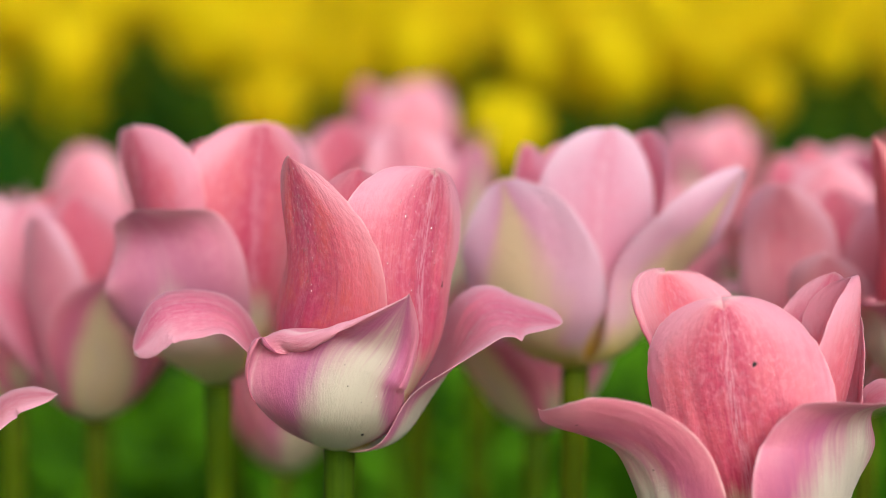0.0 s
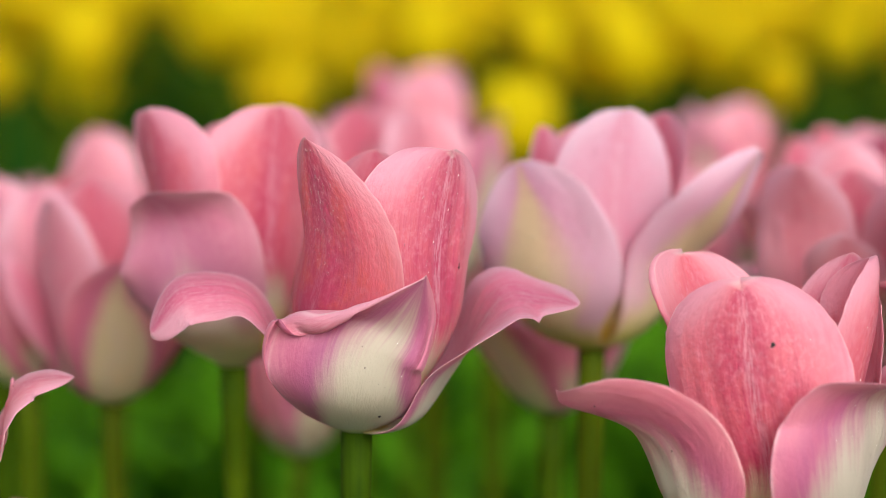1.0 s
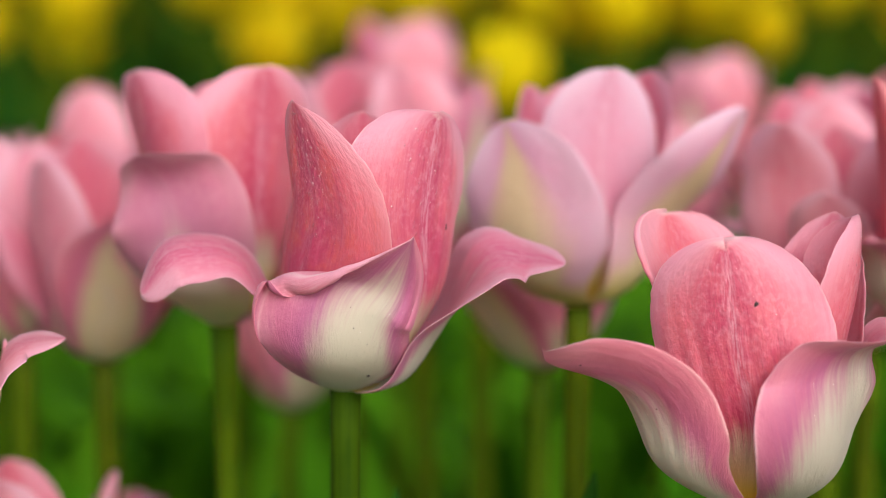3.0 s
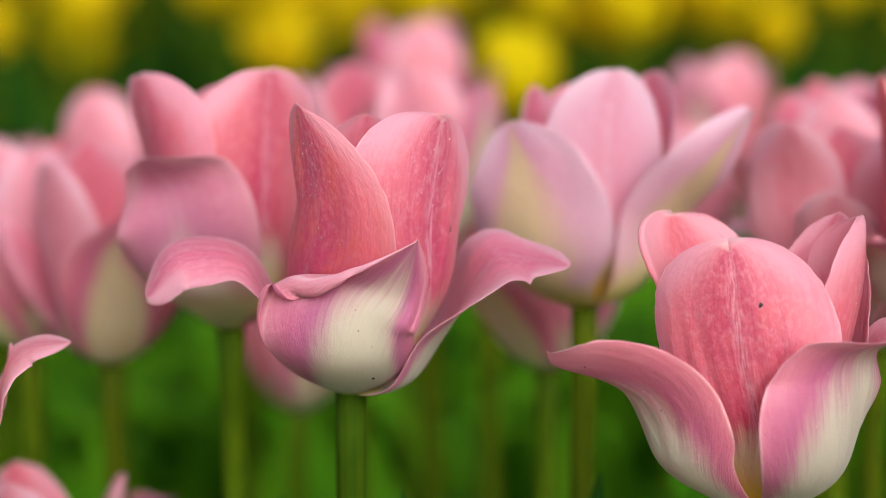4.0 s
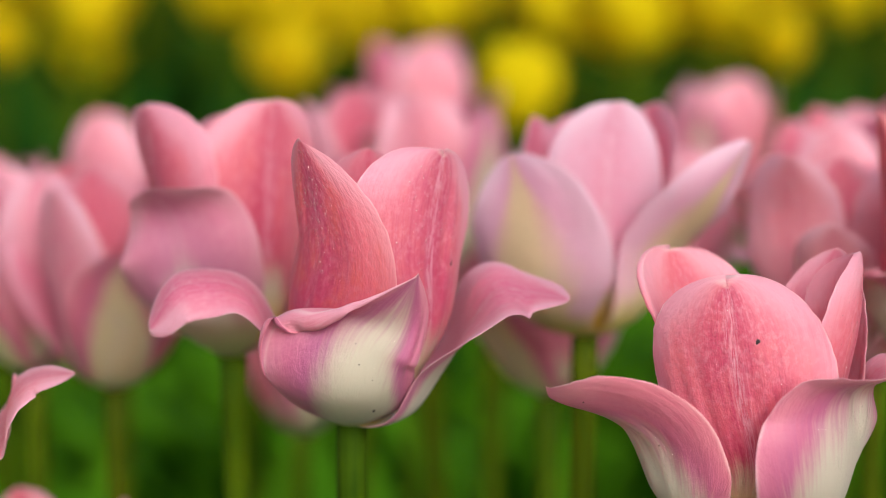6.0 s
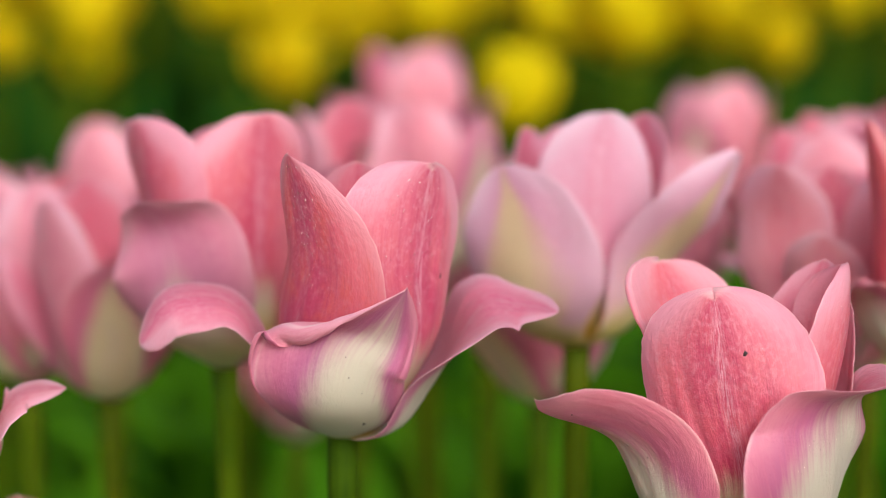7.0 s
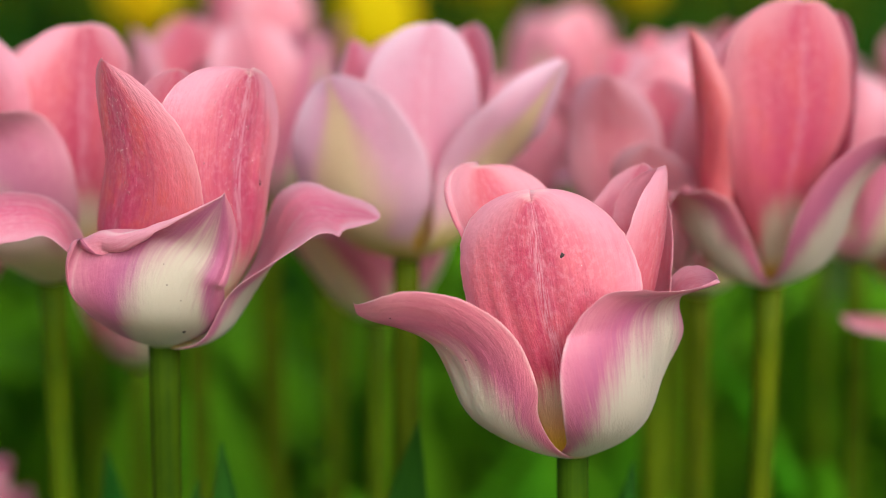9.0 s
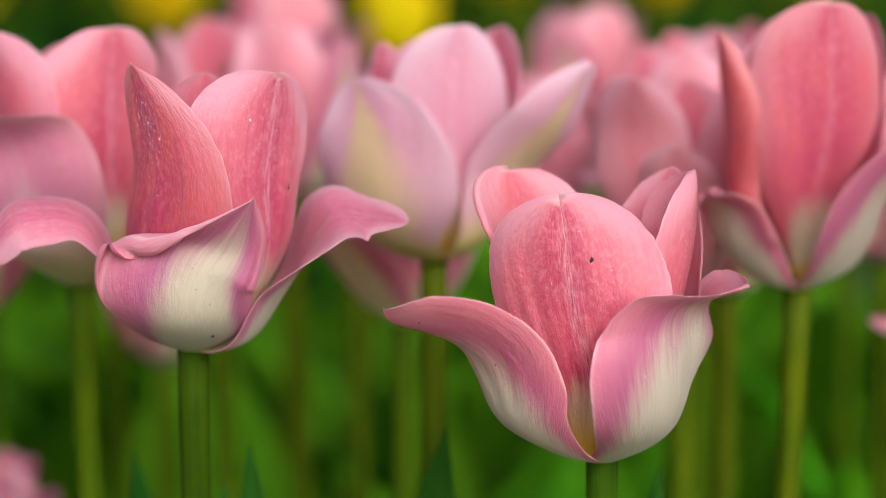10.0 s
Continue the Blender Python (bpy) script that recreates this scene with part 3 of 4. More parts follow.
wide_ol = add(wide, -165.9, True, [(3.0, 0.0, -1.0), (13.9, -0.2, 3.0), (24.8, 0.6, 10.5), (29.6, 1.2, 22.3), (35.6, 1.9, 29.9), (49.6, -4.6, 34.7)], 20.5, foot=0.35, peak=0.47, blunt=1.62, cup=(70, 66, 50, 12), twist=(0, -6, -1, 10), skew=0.10, lift=(-0.0, 3.8), curl=(-0.0, -6.1), ruffle=0.3, seed=5)
wide_or = add(wide, -28.6, True, [(3.0, 0.0, -1.0), (13.2, 0.6, 4.5), (18.9, -1.3, 12.4), (22.6, -0.2, 27.8), (22.7, 1.4, 37.4), (34.4, 0.6, 43.0)], 23.2, foot=0.39, peak=0.50, blunt=1.40, cup=(65, 53, 36, -7), twist=(1, -6, 12, -1), skew=-0.34, lift=(-0.7, -0.7), curl=(-1.9, -4.1), ruffle=0.4, seed=6)

tall = plant((0.1535, 0.06, 0.3986), (0.15, 0.065), [(120, 260, 60), (-60, 230, 60)], "tall pink tulip with deep pink centre and arching outer petals", (40, 50), DEEP)
tall_back = add(tall, 95.0, True, [(3.0, 0.0, -1.0), (13.0, 0.0, 7.0), (19.0, 0.0, 28.0), (20.0, 0.0, 50.0), (16.0, 0.0, 70.0)], 18.0, foot=0.40, peak=0.60, blunt=2.00, cup=(60, 55, 45, 35), twist=(0, 0, 0, 0), ruffle=0.4, seed=1)
tall_ir = add(tall, 30.0, False, [(3.0, 0.0, -1.0), (13.0, 0.0, 7.0), (19.0, 0.0, 28.0), (21.0, 0.0, 50.0), (22.0, 0.0, 70.0)], 17.0, foot=0.40, peak=0.60, blunt=2.00, cup=(60, 55, 45, 35), twist=(0, 0, 0, 0), ruffle=0.4, seed=2)
tall_thin = add(tall, -165.8, False, [(3.0, 0.0, -1.0), (11.7, 1.4, 6.1), (18.3, -3.8, 26.0), (20.1, 1.1, 42.9), (24.1, -0.3, 68.2)], 11.3, foot=0.30, peak=0.59, blunt=1.54, cup=(51, 71, 64, 47), twist=(0, 6, -5, -1), skew=-0.15, lift=(-0.6, -2.3), curl=(1.6, -1.7), ruffle=0.4, seed=3)
tall_c = add(tall, -72.7, False, [(3.0, 0.0, -1.0), (5.4, 0.5, 9.1), (9.4, -0.6, 25.5), (13.4, 1.1, 46.8), (12.4, 0.5, 75.0)], 18.8, foot=0.17, peak=0.69, blunt=2.63, cup=(44, 40, 38, 31), twist=(0, 4, 3, 3), skew=-0.12, lift=(2.8, 1.3), curl=(-0.5, 0.2), ruffle=0.4, crease=-0.5, seed=4)
tall_ol = add(tall, -154.0, True, [(3.0, 0.0, -1.0), (13.4, 0.6, 2.8), (20.3, -1.0, 12.0), (24.8, 0.0, 22.8), (31.9, -1.8, 26.4), (34.3, 0.9, 23.3)], 14.8, foot=0.34, peak=0.54, blunt=1.97, cup=(65, 43, 9, -20), twist=(0, -6, -4, -6), lift=(0.0, -0.7), curl=(-0.0, -2.5), ruffle=0.5, seed=5)
tall_or = add(tall, -31.4, True, [(3.0, 0.0, -1.0), (13.7, 0.4, 4.9), (19.2, -1.2, 13.8), (26.2, -2.6, 29.8), (36.2, 2.6, 37.5), (50.0, -0.0, 32.8)], 20.4, foot=0.41, peak=0.49, blunt=1.72, cup=(65, 49, 31, -8), twist=(1, -4, -1, -13), skew=-0.05, lift=(1.6, 0.0), curl=(-2.0, -0.0), ruffle=0.5, seed=6)

pale = plant((0.058, 0.085, 0.4019), (0.056, 0.085), [(100, 260, 60), (-120, 230, 50)], "pale lilac-pink tulip with yellow-green streaked outer petals", (24, 32), PALE)
pale_back = add(pale, 95.0, True, [(3.0, 0.0, -1.0), (13.0, 0.0, 7.0), (18.0, 0.0, 26.0), (19.0, 0.0, 46.0), (18.0, 0.0, 58.0)], 17.0, foot=0.40, peak=0.60, blunt=2.00, cup=(60, 50, 40, 30), twist=(0, 0, 0, 0), ruffle=0.4, seed=1)
pale_il = add(pale, 150.6, False, [(3.0, 0.0, -1.0), (13.0, 0.0, 7.0), (17.0, -0.1, 26.0), (17.6, 0.3, 45.1), (16.8, -1.0, 58.0)], 15.1, foot=0.40, peak=0.60, blunt=2.02, cup=(60, 60, 50, 38), twist=(0, 0, -1, 3), skew=0.01, lift=(-0.0, 0.2), curl=(0.0, 0.4), ruffle=0.4, seed=2)
pale_ir = add(pale, 28.8, False, [(3.0, 0.0, -1.0), (12.9, 0.0, 7.1), (16.9, 0.1, 26.0), (19.9, -2.0, 46.3), (21.5, 0.9, 61.4)], 15.8, foot=0.40, peak=0.61, blunt=2.06, cup=(60, 60, 48, 34), twist=(0, 0, -3, -7), skew=-0.07, lift=(0.8, -0.0), curl=(1.5, 0.0), ruffle=0.4, seed=3)
pale_c = add(pale, -72.2, False, [(3.0, 0.0, -1.0), (9.6, 0.4, 8.2), (13.8, 0.5, 25.6), (13.4, 0.7, 46.5), (13.1, 3.5, 64.3)], 17.3, foot=0.36, peak=0.66, blunt=2.07, cup=(51, 50, 36, 30), twist=(0, -2, 6, 1), skew=0.02, lift=(0.2, 1.5), curl=(-0.3, -0.3), ruffle=0.4, crease=-0.4, seed=4)
pale_ol = add(pale, -137.4, True, [(3.0, 0.0, -1.0), (14.2, -3.3, 3.8), (23.2, 0.5, 14.8), (25.8, 1.7, 34.9), (26.2, -2.5, 51.2)], 21.2, foot=0.38, peak=0.56, blunt=1.69, cup=(64, 40, 23, 0), twist=(1, -18, -18, -6), skew=0.14, lift=(0.2, 0.6), curl=(1.2, -0.6), ruffle=0.5, seed=5)
pale_or = add(pale, -26.9, True, [(3.0, 0.0, -1.0), (14.9, 1.0, 4.9), (23.2, 1.9, 21.3), (37.1, -3.9, 39.5), (45.4, 0.9, 54.9)], 14.4, foot=0.46, peak=0.44, blunt=1.57, cup=(58, 56, 38, 10), twist=(-1, 11, 25, 4), skew=-0.12, lift=(0.6, 0.7), curl=(-3.1, 2.2), ruffle=0.5, seed=6)

arched = plant((-0.0374, 0.075, 0.3986), (-0.034, 0.08), [(210, 260, 60), (60, 240, 50)], "tall salmon-pink tulip with one broad arched outer petal", (24, 32))
arched_back = add(arched, 100.0, True, [(3.0, 0.0, -1.0), (13.0, 0.0, 7.0), (18.0, 0.0, 28.0), (19.0, 0.0, 48.0), (18.0, 0.0, 62.0)], 17.0, foot=0.40, peak=0.60, blunt=2.00, cup=(60, 50, 40, 30), twist=(0, 0, 0, 0), ruffle=0.4, seed=1)
arched_or = add(arched, 5.0, True, [(3.0, 0.0, -1.0), (13.0, 0.0, 5.0), (22.0, 0.0, 18.0), (30.0, 0.0, 28.0), (40.0, 0.0, 32.0)], 15.0, foot=0.40, peak=0.60, blunt=2.00, cup=(60, 40, 0, -20), twist=(0, 0, 0, 0), ruffle=0.4, seed=2)
arched_ib = add(arched, 75.0, False, [(3.0, 0.0, -1.0), (13.0, 0.0, 7.0), (18.0, 0.0, 28.0), (17.0, 0.0, 48.0), (14.0, 0.0, 60.0)], 17.0, foot=0.40, peak=0.60, blunt=2.00, cup=(60, 60, 50, 40), twist=(0, 0, 0, 0), ruffle=0.4, seed=3)
arched_il = add(arched, -150.3, False, [(3.0, 0.0, -1.0), (13.2, 0.0, 7.2), (18.3, -0.1, 28.5), (21.1, 0.7, 48.3), (23.9, -0.1, 67.4)], 19.2, foot=0.40, peak=0.70, blunt=2.17, cup=(60, 60, 44, 30), twist=(0, 0, -4, -14), skew=0.08, lift=(1.1, 2.1), curl=(0.6, -1.8), ruffle=0.4, seed=4)
arched_c = add(arched, -49.4, False, [(3.0, 0.0, -1.0), (12.8, 0.0, 7.1), (16.3, 0.0, 26.1), (16.7, 0.7, 47.9), (16.8, 2.5, 68.9)], 20.7, foot=0.40, peak=0.68, blunt=2.33, cup=(60, 53, 44, 26), twist=(0, 0, -1, 4), skew=-0.02, lift=(0.7, 1.6), curl=(-0.5, 0.2), ruffle=0.4, crease=-0.5, seed=5)
arched_of = add(arched, -109.2, True, [(3.0, 0.0, -1.0), (13.2, -0.1, 5.5), (25.5, 1.0, 14.7), (31.2, 1.5, 30.3), (32.0, -1.6, 42.7), (39.3, -4.8, 49.6)], 19.3, foot=0.45, peak=0.60, blunt=2.47, cup=(62, 43, 23, -0), twist=(0, -9, -15, -2), skew=0.05, lift=(-3.5, 0.8), curl=(-0.3, 0.9), ruffle=0.6, seed=6)

rounded = plant((0.1288, 0.1, 0.3875), (0.1326, 0.103), [(80, 260, 60), (-100, 230, 50)], "soft pink tulip with a rounded upright petal behind others", (20, 26), ([M_SOFT, M_SOFT], [M_SOFT, M_OUTER_IN]))
rounded_back = add(rounded, 80.0, True, [(3.0, 0.0, -1.0), (13.0, 0.0, 7.0), (18.0, 0.0, 26.0), (19.0, 0.0, 46.0), (18.0, 0.0, 58.0)], 17.0, foot=0.40, peak=0.60, blunt=2.00, cup=(60, 50, 40, 30), twist=(0, 0, 0, 0), ruffle=0.4, seed=1)
rounded_ir = add(rounded, 20.0, False, [(3.0, 0.0, -1.0), (13.0, 0.0, 7.0), (17.0, 0.0, 26.0), (18.0, 0.0, 45.0), (18.0, 0.0, 58.0)], 16.0, foot=0.40, peak=0.60, blunt=2.00, cup=(60, 60, 50, 40), twist=(0, 0, 0, 0), ruffle=0.4, seed=2)
rounded_il = add(rounded, 150.0, False, [(3.0, 0.0, -1.0), (13.0, 0.0, 7.0), (18.0, 0.0, 26.0), (20.0, 0.0, 45.0), (20.0, 0.0, 58.0)], 16.0, foot=0.40, peak=0.60, blunt=2.00, cup=(60, 60, 50, 40), twist=(0, 0, 0, 0), ruffle=0.4, seed=3)
rounded_c = add(rounded, -138.0, False, [(3.0, 0.0, -1.0), (13.2, -0.5, 6.2), (19.6, 1.6, 23.6), (14.8, -2.6, 44.0), (19.1, -2.4, 62.7)], 16.6, foot=0.40, peak=0.73, blunt=2.05, cup=(59, 63, 34, 29), twist=(-0, 3, -15, -3), skew=-0.17, lift=(-0.3, -0.2), curl=(0.0, 0.7), ruffle=0.4, seed=4)
rounded_of = add(rounded, -101.6, True, [(3.0, 0.0, -1.0), (12.3, -0.1, 3.9), (19.3, 0.1, 15.8), (23.5, -0.1, 29.8), (34.5, -0.1, 47.2)], 11.9, foot=0.48, peak=0.68, blunt=1.87, cup=(73, 60, 38, -1), twist=(-1, -1, -1, -4), skew=0.04, lift=(2.7, -0.8), curl=(-0.1, 0.7), ruffle=0.4, seed=5)
rounded_or = add(rounded, -25.0, True, [(3.0, 0.0, -1.0), (14.0, 0.0, 5.0), (23.0, 0.0, 18.0), (28.0, 0.0, 32.0), (34.0, 0.0, 43.0)], 14.0, foot=0.50, peak=0.50, blunt=1.60, cup=(65, 50, 20, 0), twist=(0, 0, 0, 0), ruffle=0.4, seed=6)

beside = plant((-0.107, -0.01, 0.3848), (-0.104, -0.007), [(180, 260, 60)], "pink tulip with an outer petal held out sideways", (24, 30))
beside_b1 = add(beside, 85.0, False, [(3.0, 0.0, -1.0), (13.0, 0.0, 7.0), (18.0, 0.0, 26.0), (19.0, 0.0, 46.0), (18.0, 0.0, 58.0)], 17.0, foot=0.40, peak=0.60, blunt=2.00, cup=(60, 50, 40, 30), twist=(0, 0, 0, 0), ruffle=0.4, seed=1)
beside_b2 = add(beside, 205.0, False, [(3.0, 0.0, -1.0), (13.0, 0.0, 7.0), (18.0, 0.0, 26.0), (19.0, 0.0, 46.0), (14.0, 0.0, 58.0)], 16.0, foot=0.40, peak=0.60, blunt=2.00, cup=(60, 60, 50, 40), twist=(0, 0, 0, 0), ruffle=0.4, seed=2)
beside_b3 = add(beside, -35.0, False, [(3.0, 0.0, -1.0), (13.0, 0.0, 7.0), (18.0, 0.0, 26.0), (17.0, 0.0, 45.0), (13.0, 0.0, 58.0)], 16.0, foot=0.40, peak=0.60, blunt=2.00, cup=(60, 60, 50, 40), twist=(0, 0, 0, 0), ruffle=0.4, seed=3)
beside_o1 = add(beside, 145.0, True, [(3.0, 0.0, -1.0), (13.0, 0.0, 5.0), (21.0, 0.0, 16.0), (28.0, 0.0, 28.0), (38.0, 0.0, 34.0)], 15.0, foot=0.40, peak=0.60, blunt=2.00, cup=(65, 50, 30, 0), twist=(0, 0, 0, 0), ruffle=0.4, seed=4)
beside_o2 = add(beside, -95.0, True, [(3.0, 0.0, -1.0), (13.0, 0.0, 5.0), (21.0, 0.0, 16.0), (28.0, 0.0, 28.0), (38.0, 0.0, 34.0)], 15.0, foot=0.40, peak=0.60, blunt=2.00, cup=(65, 50, 30, 0), twist=(0, 0, 0, 0), ruffle=0.4, seed=5)
beside_o3 = add(beside, 1.2, True, [(3.0, 0.0, -1.0), (13.1, 0.0, 4.1), (25.7, 2.4, 13.5), (27.5, -2.4, 23.2), (33.0, 0.0, 27.4), (42.1, -0.3, 28.2)], 14.6, foot=0.50, peak=0.55, blunt=1.70, cup=(65, 48, 8, -3), twist=(0, -3, -6, -2), skew=-0.09, lift=(-1.5, -0.3), curl=(1.7, 0.9), ruffle=0.4, seed=6)
dewy_b.data.materials[0] = M_INNER_OUT
arched_of.data.materials[0] = M_LILAC_OUT
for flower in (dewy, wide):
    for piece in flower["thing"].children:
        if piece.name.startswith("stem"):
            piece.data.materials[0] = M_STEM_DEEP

# ---- the pink tulips behind ----
BACK = "pink tulips behind"


def bloom(rng, open_, length=62):
    """Six petals of a plain tulip; open_: how far the outer ones lie back, 0 to 1."""
    turn = rng.uniform(0, 120)
    petals = []
    for k in range(3):
        d = rng.normal(0, 1.2, 4)
        petals.append((turn + 60 + k * 120 + rng.normal(0, 6), False, shape([(3, 0, -1), (13, 0, 7), (18 + d[0], 0, 0.42 * length), (18 + d[1], d[2], 0.74 * length), (15 + 4 * open_ + d[3], d[0], length + d[1])], 18, peak=0.62, blunt=2.2, cup=(60, 58, 45, 30), ruffle=0.6)))
    for k in range(3):
        o = min(1.0, max(0.0, open_ + rng.normal(0, 0.2)))
        d = rng.normal(0, 1.2, 4)
        petals.append((turn + k * 120 + rng.normal(0, 7), True, shape([(3, 0, -1), (13, 0, 5), (20 + 3 * o, 0, 0.32 * length), (22 + 10 * o + d[0], d[1], (0.62 - 0.1 * o) * length), (22 + 26 * o + d[2], d[3], (0.95 - 0.42 * o) * length)], 17, foot=0.45, peak=0.55, blunt=1.8, cup=(62, 48, 20 - 20 * o, -30 * o), ruffle=0.9)))
    return petals


rng = np.random.default_rng(4)
PINK = []
for k, open_ in enumerate((0.25, 0.7, 0.9, 0.5, 0.15)):
    PINK.append(tulip((0.004 * (k - 2), 0.003 * k - 0.006, 0.40), (0, 0), [(rng.uniform(0, 360), 320, 70), (rng.uniform(0, 360), 290, 110), (rng.uniform(0, 360), 260, 60), (rng.uniform(0, 360), 230, 90)], bloom(rng, open_), "pink tulip with cream base among others in the bed", BACK, res=(12, 15), mats=(SOFT, SOFT, SOFT_FOOTED, SOFT, SOFT_FOOTED)[k]))

used = set()


def put(thing, place, turn, size):
    """The first use moves the thing itself, later ones a copy of it."""
    if thing.name in used:
        s = thing.scale
        return copy_thing(thing, Matrix.LocRotScale(place, Euler(turn), (size[0] / s.x, size[1] / s.y, size[2] / s.z)))
    used.add(thing.name)
    thing.matrix_basis = Matrix.LocRotScale(place, Euler(turn), size)
    return thing


# where each bloom sits on its stem, and which kind: x, y, z, kind, turn, size
BEHIND = [
    (-0.077, 0.140, 0.372, 3, 100, 1),
    (0.0006, 0.500, 0.368, 3, 30, 1.18),
    (-0.009, 0.240, 0.385, 3, 80, 1),
    (0.019, 0.270, 0.384, 0, 20, 1),
    (-0.040, 0.280, 0.322, 0, 100, 0.85),
    (0.049, 0.160, 0.367, 1, 75, 1),
    (0.236, 0.130, 0.334, 2, 0, 1),
    (-0.086, 0.080, 0.294, 2, 25, 1),
    (-0.088, 0.200, 0.266, 4, 10, 0.7),
    (-0.107, 0.300, 0.371, 3, 0, 1),
    (0.135, 0.450, 0.372, 0, 50, 1),
    (0.164, 0.300, 0.375, 1, 90, 1),
    (-0.116, 0.220, 0.368, 0, 15, 1),
    (-0.112, 0.170, 0.369, 3, 40, 1),
    (0.140, 0.200, 0.381, 3, 10, 1),
    (-0.152, 0.300, 0.354, 3, 0, 1),
    (0.216, 0.200, 0.375, 0, 0, 1),
    (0.149, 0.250, 0.383, 0, 130, 1),
    (0.154, 0.160, 0.374, 1, 10, 1),
    (0.042, 0.300, 0.361, 0, 0, 1),
    (0.282, 0.350, 0.384, 3, 60, 1),
]
for x, y, z, kind, turn_by, size in BEHIND:
    put(PINK[kind], (x, y, z - 0.40 * size), (0, 0, radians(turn_by)), (size, size, size))

# the rest of the pink bed
spots = [(x, y) for x, y, *_ in BEHIND] + [(-0.0015, 0), (0.0932, -0.02), (0.1535, 0.06), (0.058, 0.085), (-0.0374, 0.075)]
tries = 0
while len(spots) < 42 and tries < 5000:
    tries += 1
    y = rng.uniform(0.2, 0.42)
    x = rng.uniform(-0.40, 0.52)
    if min(math.hypot(x - a, y - b) for a, b in spots) < 0.07:
        continue
    spots.append((x, y))
    head_z = 0.525 - 0.104 * (y + 0.5) - 0.066 - 0.03 * rng.random()
    put(PINK[int(rng.integers(5))], (x, y, head_z - 0.40), (radians(rng.normal(0, 2)), radians(rng.normal(0, 2)), rng.uniform(0, 6.28)), (1, 1, 1))

# ---- the yellow bed ----
YELLOW = "yellow tulips in the far bed"
YEL_PAIR = ([M_YELLOW, M_YELLOW], [M_YELLOW, M_YELLOW])
KINDS = []
for k, open_ in enumerate((0.2, 0.5, 0.35)):
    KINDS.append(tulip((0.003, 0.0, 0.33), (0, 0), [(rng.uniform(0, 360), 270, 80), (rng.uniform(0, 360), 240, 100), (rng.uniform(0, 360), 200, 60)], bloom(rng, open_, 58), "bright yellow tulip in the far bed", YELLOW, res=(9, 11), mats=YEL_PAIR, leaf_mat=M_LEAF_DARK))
# the front edge of the bed, with gaps: x, y
taken = [(-0.315, 1.32), (-0.17, 1.50), (-0.115, 1.22), (0.055, 1.02), (0.150, 1.26), (0.235, 1.60), (-0.36, 1.85), (-0.245, 1.92), (-0.11, 1.86), (0.02, 1.85), (0.16, 1.80), (0.31, 1.95), (0.41, 1.86), (0.47, 1.52)]
tries = 0
while len(taken) < 290 and tries < 40000:
    tries += 1
    y = 1.4 + 2.5 * rng.random()
    x = rng.uniform(-1, 1) * (0.24 + 0.19 * y) + 0.03
    away = (x - 0.022) / (y + 0.5)
    if y < 1.85 and (-0.180 < away < -0.115 or -0.063 < away < -0.045 or 0.005 < away < 0.04 or away > 0.14):
        continue
    if min((math.hypot(x - a, y - b) for a, b in taken), default=9) < 0.062:
        continue
    taken.append((x, y))
for k, (x, y) in enumerate(taken):
    wide_by = rng.uniform(1.05, 1.25)
    put(KINDS[k % 3], (x, y, 0), (radians(rng.normal(0, 3)), radians(rng.normal(0, 3)), rng.uniform(0, 6.28)), (wide_by, wide_by, rng.uniform(0.95, 1.12)))


